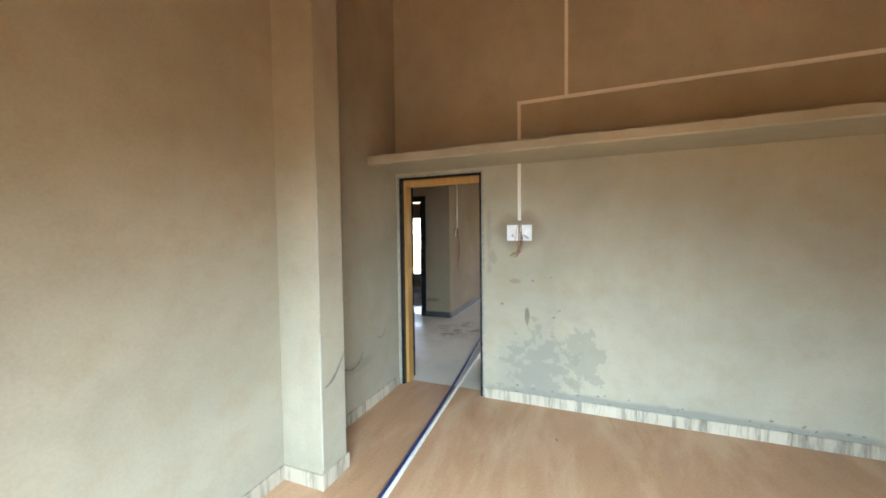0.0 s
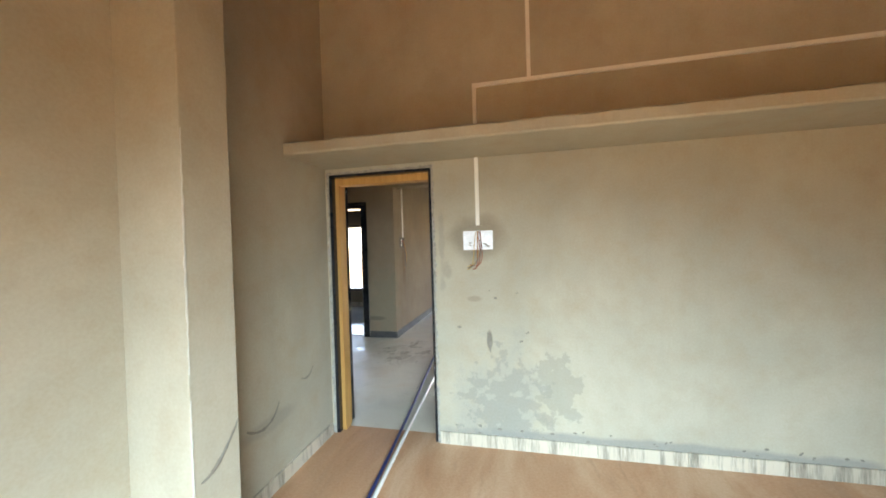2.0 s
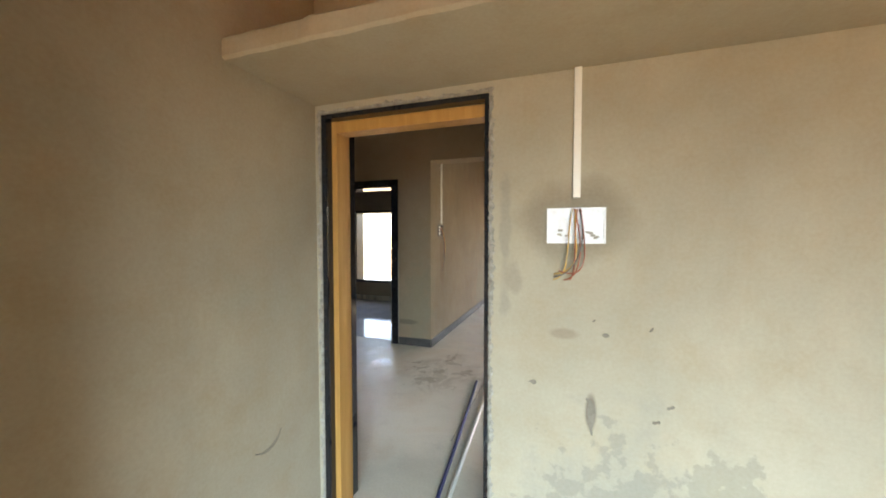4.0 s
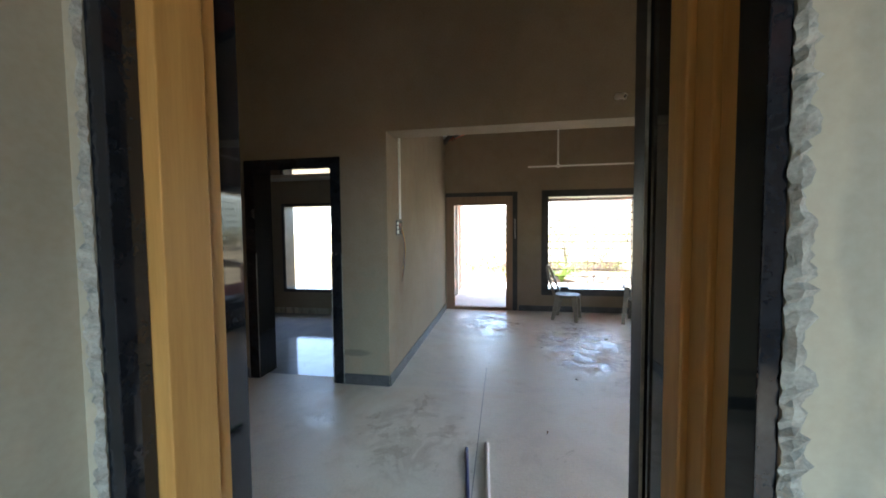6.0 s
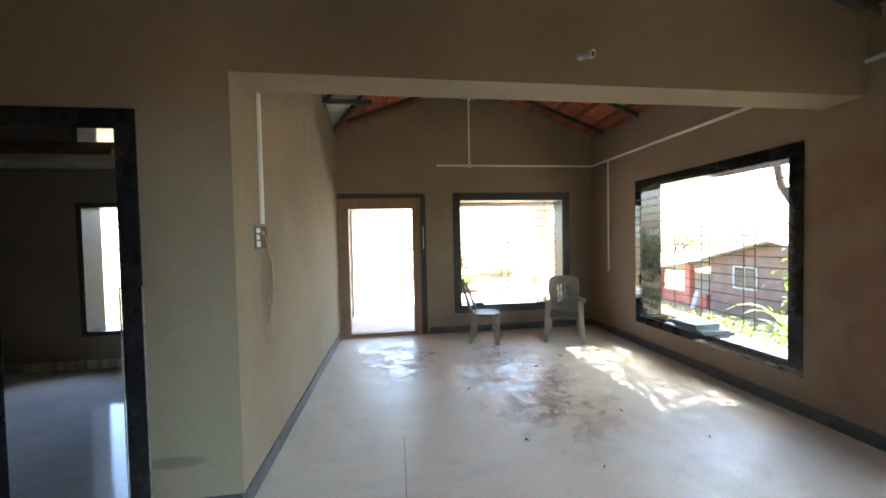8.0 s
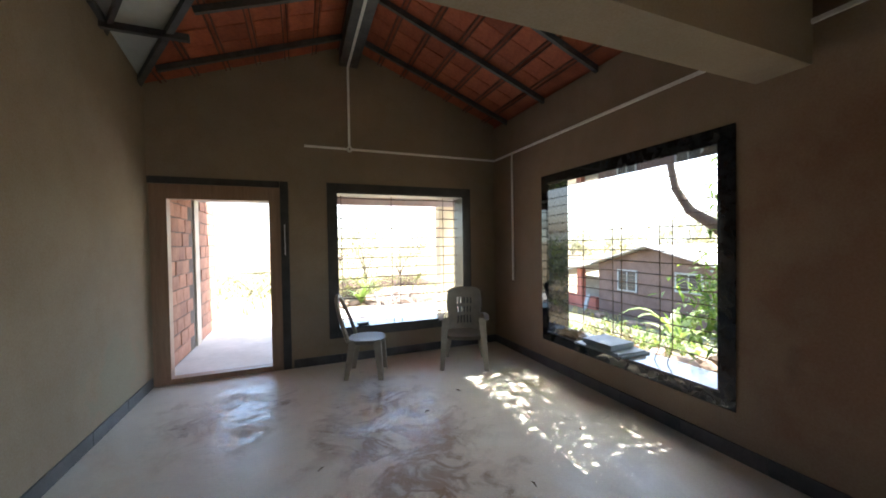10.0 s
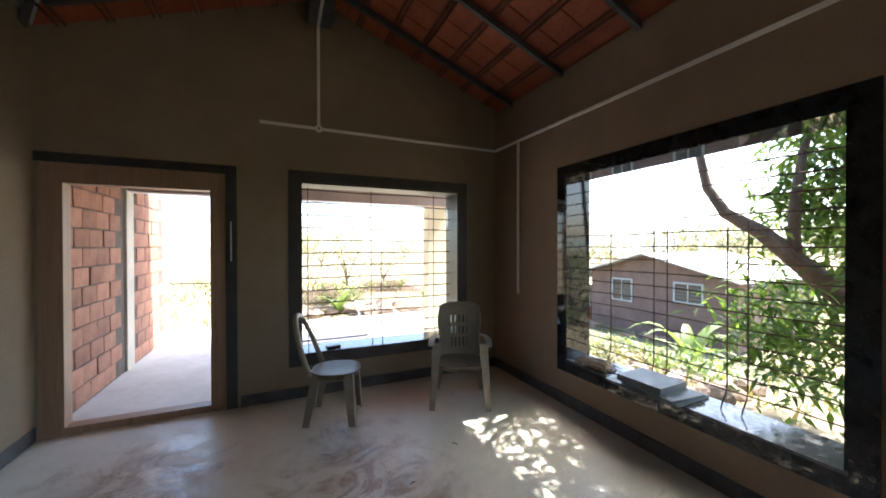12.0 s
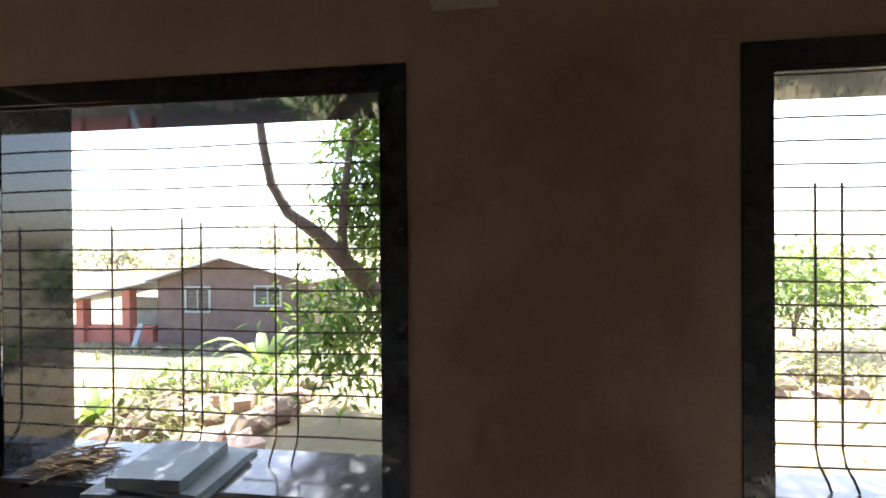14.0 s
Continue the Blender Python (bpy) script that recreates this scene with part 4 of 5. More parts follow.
def arm_chair(m):
    """Moulded armchair with a slotted back; faces -y."""
    th = empty("plastic_armchair")
    seat_part(th, 0.50, 0.44, 0.41, 0.03)

    def back_point(s, t):
        w = 0.240 - 0.030 * math.sin(math.pi * min(1, t * 1.6)) * (t < 0.625) - 0.024 * t ** 2.4
        return Vector((s * 2 * w, 0.20 + 0.17 * t + 0.035 * (1 - (2 * s) ** 2), 0.40 + 0.53 * t - 0.045 * (2 * s) ** 4 * t))
    bm = bmesh.new()
    ns, nt = 31, 28
    grid = [[bm.verts.new(back_point(i / ns - 0.5, j / nt)) for i in range(ns + 1)] for j in range(nt + 1)]
    fs = []
    for j in range(nt):
        for i in range(ns):
            t = (j + 0.5) / nt
            slot = i in (9, 12, 15, 18, 21) and (0.16 < t < 0.33 or 0.39 < t < 0.55 or 0.61 < t < 0.74)
            if not slot:
                fs.append(bm.faces.new((grid[j][i], grid[j][i + 1], grid[j + 1][i + 1], grid[j + 1][i])))
    loose = [v for v in bm.verts if not v.link_faces]
    for v in loose:
        bm.verts.remove(v)
    bmesh.ops.solidify(bm, geom=fs, thickness=0.006)
    part("backrest", bm, M_CHAIR, th, smooth=False)
    bm = bmesh.new()
    edge = [back_point(-0.5, k / 12) for k in range(13)] + [back_point(-0.5 + k / 10, 1.0) for k in range(1, 11)] + [back_point(0.5, 1 - k / 12) for k in range(1, 13)]
    tube(bm, edge, 0.011, 8)
    part("back_rim", bm, M_CHAIR, th, smooth=True)
    for sx in (-1, 1):
        leg_part(th, (sx * 0.262, -0.20, 0.63), (sx * 0.295, -0.235, 0), 0.072)
        leg_part(th, (sx * 0.215, 0.19, 0.40), (sx * 0.265, 0.29, 0), 0.062)
        bm = bmesh.new()
        sweep_rect(bm, bezier((sx * 0.272, -0.245, 0.615), (sx * 0.285, -0.10, 0.66), (sx * 0.275, 0.10, 0.64), (sx * 0.222, 0.275, 0.60), 10), [0.05, 0.055, 0.058, 0.058, 0.056, 0.054, 0.05, 0.046, 0.042, 0.038, 0.034], 0.014, (1, 0, 0))
        part("armrest", bm, M_CHAIR, th)
    th.matrix_world = m
    return th


tagged(plain_chair(pose(1.72, 6.07, 0, 0, 0, 70)), "weathered white plastic armless chair by the window", "chair", "plastic chairs")
tagged(arm_chair(pose(2.90, 5.89, 0, 0, 0, -26)), "weathered white plastic armchair with slotted back", "chair", "plastic chairs")

# ---- things on the sills ----
slab = tagged(empty("stone_slab", pose(3.915, 4.535, 0.452, 0, 0, 2)), "thin pale grey stone slab lying on the sill", "stone slab", "loose slabs")
part("body", boxes((-0.215, -0.29, 0, 0.175, 0.29, 0.018), bevel=0.003), M_STONE_SLAB, slab)
slab = tagged(empty("stone_slab", pose(3.90, 4.47, 0.471, 0, 0, -4)), "short pale grey stone offcut on the sill", "stone slab", "loose slabs")
part("body", boxes((-0.19, -0.22, 0, 0.15, 0.20, 0.020), bevel=0.003), M_STONE_SLAB, slab)
slab = tagged(empty("stone_slab", pose(3.865, 4.535, 0.492, 0, 0, 2)), "thick square pale grey stone slab on others", "stone slab", "loose slabs")
part("body", boxes((-0.16, -0.175, 0, 0.155, 0.175, 0.050), bevel=0.004), M_STONE_SLAB, slab)
rng = random.Random(12)
tw = tagged(empty("twig_bundle", pose(3.93, 5.16, 0.455)), "small heap of dry twigs and coir on the sill", "twigs")
for k in range(90):
    a = rng.gauss(1.75, 0.35)
    l = rng.uniform(0.12, 0.30)
    c = Vector((rng.uniform(-0.13, 0.08), rng.uniform(-0.16, 0.05), rng.uniform(0.004, 0.035)))
    d = Vector((math.cos(a), math.sin(a), rng.uniform(-0.02, 0.05)))
    bm = bmesh.new()
    tube(bm, [c - d * l / 2, c + Vector((0, 0, rng.uniform(0, 0.015))), c + d * l / 2], [0.003, 0.004, 0.002], 5)
    part("twig", bm, M_TWIG, tw)
ph = tagged(empty("phone", pose(1.78, 6.76, 0.451, 0, 0, 8)), "black mobile phone lying on the window sill", "phone")
part("body", boxes((-0.075, -0.04, 0, 0.075, 0.04, 0.02), bevel=0.006), M_DARK, ph)


# ---- pipes on the floor ----
def floor_pipe(name, p0, p1, r, material, label, hollow, mid=None):
    th = tagged(empty(name), label, "pipe", "loose pipes")
    bm = bmesh.new()
    p0, p1 = Vector((*p0, r + 0.001)), Vector((*p1, r + 0.001))
    mid = Vector((*mid, r + 0.001)) if mid else p0.lerp(p1, 0.5)
    tube(bm, bezier(p0, p0.lerp(mid, 0.8), mid.lerp(p1, 0.1), p1, 16), r, 12)
    part("tube", bm, material, th, smooth=False)
    d = (p1 - p0).normalized()
    part("bore", disc(bmesh.new(), p1 - d * 0.001, d, r * 0.75, 0.002, 12), hollow, th)
    return th


floor_pipe("pipe", (0.735, -2.35), (0.475, 2.11), 0.0145, M_TRUNKING, "long white plastic conduit lying on the floor", M_DARK)
floor_pipe("pipe", (0.708, -2.35), (0.335, 2.04), 0.012, M_BLUE, "long blue plastic conduit lying on the floor", M_DARK, (0.575, -0.1))
floor_pipe("pipe", (1.86, 0.75), (1.565, 2.08), 0.013, M_GREEN, "green plastic conduit lying on the hall floor", M_DARK)
rng = random.Random(21)
for x, y in ((1.6, -0.53), (0.93, 2.35), (1.35, 3.4), (2.35, 3.7), (1.75, 3.0), (2.75, 3.2), (2.05, 4.9), (1.1, 4.4), (3.1, 4.1), (2.5, 5.2)):
    bm = bmesh.new()
    l, a = rng.uniform(0.012, 0.03), rng.uniform(0, 3)
    c = Vector((x, y, 0.004))
    d = Vector((math.cos(a), math.sin(a), 0)) * l
    tube(bm, [c - d, c + Vector((0.004, 0.004, 0.004)), c + d], [0.003, 0.006, 0.002], 5)
    tagged(part("debris", bm, M_TWIG), "small brown scrap of dry leaf on floor", "debris", "floor scraps")


# ---- blocks: unplastered hall patch and porch walls ----
def block_mesh(name, l, d, h, material, seed):
    rg = random.Random(seed)
    bm = boxes((-l / 2, -d / 2, -h / 2, l / 2, d / 2, h / 2), bevel=0.008)
    for v in bm.verts:
        v.co += Vector((rg.uniform(-0.003, 0.003), rg.uniform(-0.003, 0.003), rg.uniform(-0.003, 0.003)))
    me = bpy.data.meshes.new(name)
    bm.to_mesh(me)
    bm.free()
    me.materials.append(material)
    return me


def piece(name, me, parent, m):
    ob = new(name, me)
    ob.parent = parent
    ob.matrix_world = m
    return ob


rng = random.Random(31)
patch = structure(empty("wall_patch"), "bare red block courses left unplastered on the wall", "wall")
bm = bmesh.new()
prof = [(0.31, 0.115)] + [(2.86 + 0.06 * noise.noise(Vector((k * 0.7, 2.0, 0.0))) - 0.008 * k, 0.115 + 0.085 * k) for k in range(29)] + [(0.31, 2.50)]
lo, hi = [[bm.verts.new((x, y, z)) for y, z in prof] for x in (-2.431, -2.416)]
bm.faces.new(hi)
for k in range(len(prof)):
    bm.faces.new((lo[k], lo[(k + 1) % len(prof)], hi[(k + 1) % len(prof)], hi[k]))
bmesh.ops.recalc_face_normals(bm, faces=bm.faces[:])
part("skim", bm, M_RED_PLASTER, patch, "thin ragged red earth skim")
reds = [block_mesh("brick", 0.350, 0.024, 0.1765, M_RED_PLASTER, s) for s in range(3)]
for r in range(13):
    for c in range(7):
        y = 0.50 + c * 0.352 + (0.176 if r % 2 else 0)
        z = 0.21 + r * 0.178
        if y > 2.66 - 0.012 * r + rng.uniform(-0.05, 0.03):
            continue
        piece("brick", reds[rng.randrange(3)], patch, pose(-2.4245 + rng.uniform(-0.004, 0.004), y, z, rng.uniform(-1, 1), 0, 90))

porch = structure(part("porch_floor", boxes((-0.70, FY + 0.30, -0.60, 4.6, 10.9, -0.04), bevel=0.01), M_PORCH), "pale cement porch floor in strong sunlight", "floor")
structure(part("porch_beam", boxes((-0.54, 8.52, 2.27, 4.10, 8.72, 2.50), bevel=0.008), M_MAUVE), "mauve-grey concrete porch beam", "beam")
structure(part("porch_column", boxes((3.61, 8.50, -0.04, 3.96, 8.74, 2.27), bevel=0.01), M_CREAM_PAINT), "cream painted square porch column", "column")
structure(part("porch_column", boxes((-0.74, 8.50, -0.04, -0.535, 8.74, 2.50), bevel=0.01), M_CONCRETE), "pale concrete column between block walls", "column")
bm = bmesh.new()
sweep_rect(bm, [(1.7, FY + 0.32, 2.98), (1.7, 9.35, 2.62)], 5.3, 0.05, (1, 0, 0))
proof = structure(part("porch_roof", bm, M_CLAY), "sloping red clay tile roof over the porch", "roof")
for k in range(7):
    bm = bmesh.new()
    x = -0.75 + 0.82 * k
    sweep_rect(bm, [(x, FY + 0.32, 2.915), (x, 9.3, 2.56)], 0.05, 0.07, (1, 0, 0))
    part("rafter", bm, M_STEEL, proof)
bricks = [block_mesh("brick", 0.30, 0.21, 0.185, M_BRICK, s) for s in range(4)]
rng = random.Random(5)
for nm, axis, u0, u1, v, z1 in (("porch_wall_left", 'y', FY + 0.32, 8.49, -0.66, 2.55), ("porch_wall_left", 'y', 8.75, 10.1, -0.66, 2.35), ("porch_wall_right", 'y', 8.50, 8.76, 4.06, 1.9)):
    th = structure(part(nm, boxes((v - 0.09, u0, -0.04, v + 0.095, u1, z1)), M_MORTAR), "red hollow clay block wall with dark joints", "wall")
    r = 0
    z = 0.07
    while z < z1 - 0.05:
        y = u0 + 0.155 - (0.155 if r % 2 else 0)
        while y < u1 - 0.02:
            if y - 0.15 >= u0 - 0.02 and y + 0.15 <= u1 + 0.02:
                piece("brick", bricks[rng.randrange(4)], th, pose(v + rng.uniform(-0.006, 0.006), y, z, rng.uniform(-0.8, 0.8), rng.uniform(-0.8, 0.8), 90 + 180 * rng.randrange(2)))
            y += 0.312
        z += 0.197
        r += 1


# ---- outdoors ----
def smooth01(a, b, t):
    t = max(0.0, min(1.0, (t - a) / (b - a)))
    return t * t * (3 - 2 * t)


def ground_z(x, y):
    z = -0.42 - 1.12 * smooth01(5.5, 13.0, x) * (1 - 0.5 * smooth01(9, 16, y) * smooth01(9, 3, x))
    z -= 0.6 * smooth01(14, 30, y) * smooth01(20, 5, x)
    d = math.hypot(x, y)
    z += 1.2 * smooth01(30, 90, d)
    z += 0.05 * noise.noise(Vector((x * 0.8, y * 0.8, 0))) * smooth01(4.3, 6, max(abs(x), abs(y - 3)))
    z += 0.9 * smooth01(20, 60, d) * noise.noise(Vector((x * 0.05, y * 0.05, 2)))
    return z


def axis_steps():
    out, v, s = [], 0.0, 0.6
    while v < 900:
        out.append(v)
        if v > 18:
            s *= 1.25
        v += s
    return [-a for a in out[:0:-1]] + out


gx = [a + 6 for a in axis_steps()]
gy = [a + 8 for a in axis_steps()]
verts = [(x, y, ground_z(x, y) - (0.6 if (-5.2 < x < 4.3 and -5.2 < y < 7.0) else 0)) for y in gy for x in gx]
n = len(gx)
faces = [(j * n + i, j * n + i + 1, (j + 1) * n + i + 1, (j + 1) * n + i) for j in range(len(gy) - 1) for i in range(n - 1)]
structure(raw("ground", verts, faces, M_SOIL, smooth=True), "dry tan earth yard reaching to the fields", "ground")


def hills(name, cx, cy, radius, height, a0, a1, seed, material, label):
    vs, fs = [], []
    m = 60
    for k in range(m + 1):
        a = a0 + (a1 - a0) * k / m
        h = height * (0.55 + 0.9 * noise.fractal(Vector((k * 0.11, seed, 0)), 1.0, 2.0, 4)) + height * 0.25
        h = max(1.0, h * math.sin(math.pi * (0.08 + 0.84 * k / m)) ** 0.5)
        for r, z in ((radius, -3), (radius + 30, h * 0.6), (radius + 70, h), (radius + 160, -3)):
            vs.append((cx + r * math.cos(a), cy + r * math.sin(a), z))
        if k:
            b = k * 4
            fs += [(b - 4 + s, b + s, b + s + 1, b - 3 + s) for s in range(3)]
    return structure(raw(name, vs, fs, material, smooth=True), label, "hills")


# haze is painted as this greyed hill colour, no air between
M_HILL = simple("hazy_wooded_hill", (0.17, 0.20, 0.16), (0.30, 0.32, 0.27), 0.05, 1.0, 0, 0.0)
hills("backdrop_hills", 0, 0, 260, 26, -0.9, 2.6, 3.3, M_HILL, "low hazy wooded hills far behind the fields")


def leaf_mesh(name, spots, length, width, material, parent, seed, droop=0.5, label=""):
    """Many small pointed leaves; spots are (centre, spread, count)."""
    rg = np.random.default_rng(seed)
    vs, fs = [], []
    for c, spread, count in spots:
        for _ in range(count):
            p = np.array(c) + rg.normal(0, 1, 3) * np.array(spread) * 0.5
            a = rg.uniform(0, 2 * math.pi)
            el = rg.uniform(-1.9, 0.5) * droop
            d = np.array((math.cos(a) * math.cos(el), math.sin(a) * math.cos(el), math.sin(el)))
            s = np.array((-math.sin(a), math.cos(a), rg.uniform(-0.5, 0.5)))
            s /= np.linalg.norm(s)
            u = np.cross(d, s)
            l, w = length * rg.uniform(0.6, 1.25), width * rg.uniform(0.7, 1.2)
            b = len(vs)
            vs += [p, p + d * l * 0.45 + s * w / 2 + u * w * 0.2, p + d * l * 0.5 - u * w * 0.05, p + d * l * 0.45 - s * w / 2 + u * w * 0.2, p + d * l - u * l * 0.12]
            fs += [(b, b + 1, b + 2), (b, b + 2, b + 3), (b + 1, b + 4, b + 2), (b + 2, b + 4, b + 3)]
    return raw(name, vs, fs, material, parent, label)


# mango tree outside the big window
tree = tagged(empty("mango_tree"), "leafy mango tree with a bent dark limb", "tree")
bm = bmesh.new()
tube(bm, bezier((6.7, 3.1, ground_z(6.7, 3.1) - 0.1), (6.6, 3.2, 0.2), (6.42, 3.7, 0.6), (6.30, 4.10, 0.90), 10), [0.16, 0.15, 0.14, 0.14, 0.13, 0.13, 0.12, 0.12, 0.115, 0.11, 0.105], 10)
part("trunk", bm, M_BARK, tree, smooth=True)
bm = bmesh.new()
tube(bm, [(6.32, 4.05, 0.85), (6.15, 4.32, 1.16), (6.05, 4.53, 1.42), (6.05, 4.80, 1.70), (6.05, 5.15, 1.94), (6.05, 5.35, 2.26), (6.05, 5.45, 2.72), (6.0, 5.52, 3.5), (5.9, 5.5, 4.3)], [0.11, 0.105, 0.09, 0.08, 0.065, 0.055, 0.05, 0.04, 0.025], 9)
part("limb", bm, M_BARK, tree, smooth=True)
limbs = [((6.05, 4.52, 1.45), (6.1, 4.62, 2.1), (6.3, 4.5, 2.8), (6.5, 4.4, 3.8)), ((6.6, 3.3, 0.2), (6.5, 3.0, 1.4), (6.2, 3.2, 2.8), (5.9, 3.4, 4.4)),
         ((6.4, 4.2, 1.0), (6.1, 4.0, 1.9), (5.8, 4.0, 3.0), (5.6, 4.1, 4.2)), ((6.3, 4.5, 2.9), (6.8, 4.2, 3.4), (7.0, 3.8, 4.0), (7.4, 3.5, 4.6)),
         ((5.9, 3.4, 4.3), (6.2, 2.4, 4.8), (6.8, 1.2, 5.1), (6.9, -0.6, 5.3)), ((6.35, 4.4, 1.1), (6.6, 4.3, 1.4), (6.9, 4.4, 1.3), (7.1, 4.6, 0.9))]
for k, c in enumerate(limbs):
    bm = bmesh.new()
    tube(bm, bezier(*c, 8), [0.06 - 0.005 * q for q in range(9)], 7)
    part("limb", bm, M_BARK, tree, smooth=True)
rng = random.Random(77)
spots = []
for k in range(84):       # hanging screen of leaves on the near side
    z = rng.uniform(0.35, 3.4)
    y = rng.uniform(3.5, 5.25 if z < 1.4 else 4.6 if z < 2.1 else 4.85)
    spots.append(((rng.uniform(6.25, 7.3), y, z), (0.48, 0.34, 0.36), 38))
for k in range(24):       # low drooping sprays
    spots.append(((rng.uniform(6.0, 6.8), rng.uniform(3.5, 4.9), rng.uniform(-0.1, 1.2)), (0.45, 0.34, 0.40), 42))
for k in range(46):       # leaves beside and above the bent limb
    spots.append(((rng.uniform(6.2, 7.3), rng.uniform(3.6, 4.95), rng.uniform(1.75, 3.4)), (0.45, 0.32, 0.36), 50))
for k in range(40):       # crown overhead
    spots.append(((rng.uniform(4.9, 8.2), rng.uniform(1.6, 6.4), rng.uniform(3.6, 5.6)), (0.7, 0.7, 0.5), 48))
for k in range(34):       # thick foliage above the big window
    spots.append(((rng.uniform(5.4, 6.8), rng.uniform(3.2, 5.1), rng.uniform(3.8, 5.2)), (0.6, 0.6, 0.4), 55))
for k in range(60):       # unseen boughs added over the hall window to keep the sun out
    spots.append(((rng.uniform(5.4, 8.4), rng.uniform(-1.2, 2.6), rng.uniform(4.4, 6.2)), (0.8, 0.8, 0.5), 60))
leaf_mesh("crown", spots, 0.21, 0.055, M_LEAF, tree, 3)


def rosette(name, x, y, n, length, width, material, label, seed, lean=0.9):
    """A plant of long arching leaves from one foot."""
    z0 = ground_z(x, y)
    th = tagged(empty(name, pose(x, y, z0)), label, "plant", "garden plants")
    rg = random.Random(seed)
    for k in range(n):
        a = 2 * math.pi * k / n + rg.uniform(-0.3, 0.3)
        l = length * rg.uniform(0.7, 1.15)
        up = rg.uniform(0.55, 1.0) * lean
        d = Vector((math.cos(a), math.sin(a), 0))
        s = Vector((-math.sin(a), math.cos(a), 0))
        pts = bezier((0, 0, 0), d * l * 0.1 + Vector((0, 0, l * 0.5 * up)), d * l * 0.4 + Vector((0, 0, l * up)), d * l * 0.85 + Vector((0, 0, l * up * rg.uniform(0.55, 0.95))), 7)
        vs, fs = [], []
        for q, p in enumerate(pts):
            w = width * math.sin(math.pi * (0.10 + 0.88 * q / 7)) / 2
            vs += [p - s * w + Vector((0, 0, w * 0.3)), p, p + s * w + Vector((0, 0, w * 0.3))]
            if q:
                b = q * 3
                fs += [(b - 3, b - 2, b + 1, b), (b - 2, b - 1, b + 2, b + 1)]
        raw("leaf", vs, fs, material, th, smooth=True)
    return th


rosette("young_palm", 8.2, 6.85, 10, 1.15, 0.20, M_LEAF_LIGHT, "young banana-like plant with broad pale green leaves", 1)
rosette("young_palm", 5.9, 7.4, 8, 0.55, 0.13, M_LEAF_LIGHT, "small broad-leaved green plant beside the stones", 2)
rosette("young_palm", 2.75, 13.4, 9, 0.8, 0.14, M_LEAF_LIGHT, "small broad-leaved green plant in dry earth", 3)
rosette("young_palm", 3.3, 15.4, 9, 1.0, 0.16, M_LEAF_LIGHT, "low palm-like plant in the dry yard", 4)
rosette("young_palm", 8.2, -1.3, 10, 0.8, 0.10, M_LEAF_LIGHT, "pale spiky plant in dry ground", 5)
rosette("young_palm", 5.6, 13.5, 9, 0.8, 0.15, M_LEAF_LIGHT, "low palm-like plant in the dry yard", 6)


def bush(name, x, y, r, h, count, material, label, seed, ll=0.16, trunk=False):
    z0 = ground_z(x, y)
    th = tagged(empty(name, pose(x, y, z0)), label, "tree" if trunk else "bush", "yard greenery")
    rg = random.Random(seed)
    for k in range(5 if not trunk else 6):
        a = rg.uniform(0, 6.28)
        bm = bmesh.new()
        tube(bm, bezier((0, 0, -0.05), (0, 0, h * 0.3), (math.cos(a) * r * 0.3, math.sin(a) * r * 0.3, h * 0.6), (math.cos(a) * r * 0.7, math.sin(a) * r * 0.7, h * 0.9), 6), [0.014 * h, 0.012 * h, 0.010 * h, 0.008 * h, 0.006 * h, 0.004 * h, 0.003 * h], 6)
        part("stem", bm, M_BARK, th, smooth=True)
    spots = []
    for k in range(14):
        a, q = rg.uniform(0, 6.28), rg.random() ** 0.5
        lo = 0.30 if trunk else 0.12
        spots.append(((math.cos(a) * r * q, math.sin(a) * r * q, h * rg.uniform(lo, 1.0)), (r * 0.45, r * 0.45, h * 0.22), count // 14))
    leaf_mesh("crown", spots, ll, ll * 0.42, material, th, seed)
    return th


k = 0
for x, y, r, h, c, mt, tr in ((6.5, 7.0, 0.6, 0.42, 240, M_BUSH, 0), (7.3, 7.6, 0.5, 0.35, 180, M_LEAF_LIGHT, 0), (5.6, 6.3, 0.4, 0.35, 180, M_BUSH, 0), (7.2, 6.3, 0.6, 0.45, 240, M_LEAF_LIGHT, 0),
                              # M_HAZE plants below carry distance haze in their leaf colour
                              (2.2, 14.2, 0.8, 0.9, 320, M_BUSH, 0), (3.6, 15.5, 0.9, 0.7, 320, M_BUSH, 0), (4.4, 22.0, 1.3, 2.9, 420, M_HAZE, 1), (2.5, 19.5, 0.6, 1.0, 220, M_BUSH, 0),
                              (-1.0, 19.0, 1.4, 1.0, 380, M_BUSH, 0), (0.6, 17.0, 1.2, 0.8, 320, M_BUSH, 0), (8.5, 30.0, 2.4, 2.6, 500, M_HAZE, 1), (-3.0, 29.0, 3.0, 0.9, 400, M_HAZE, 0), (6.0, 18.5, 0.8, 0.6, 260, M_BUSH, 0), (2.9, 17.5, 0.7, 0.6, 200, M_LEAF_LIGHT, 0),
                              (13.2, -4.3, 1.7, 2.9, 1100, M_LEAF_LIGHT, 1), (15.5, -7.6, 2.2, 3.2, 1100, M_LEAF_LIGHT, 1), (10.6, -2.0, 0.8, 0.6, 320, M_LEAF_LIGHT, 0), (11.5, -3.6, 1.0, 0.7, 300, M_BUSH, 0), (17.0, -5.0, 2.4, 3.6, 900, M_BUSH, 1), (9.2, -3.2, 0.7, 0.5, 260, M_BUSH, 0)):
    k += 1
    bush("small_tree" if tr else "bush", x, y, r, h, c, mt, "thin dusty green tree in the dry field" if tr else "low dusty green shrub on dry ground", 100 + k, 0.30 if tr else 0.16, bool(tr))
rng = random.Random(55)
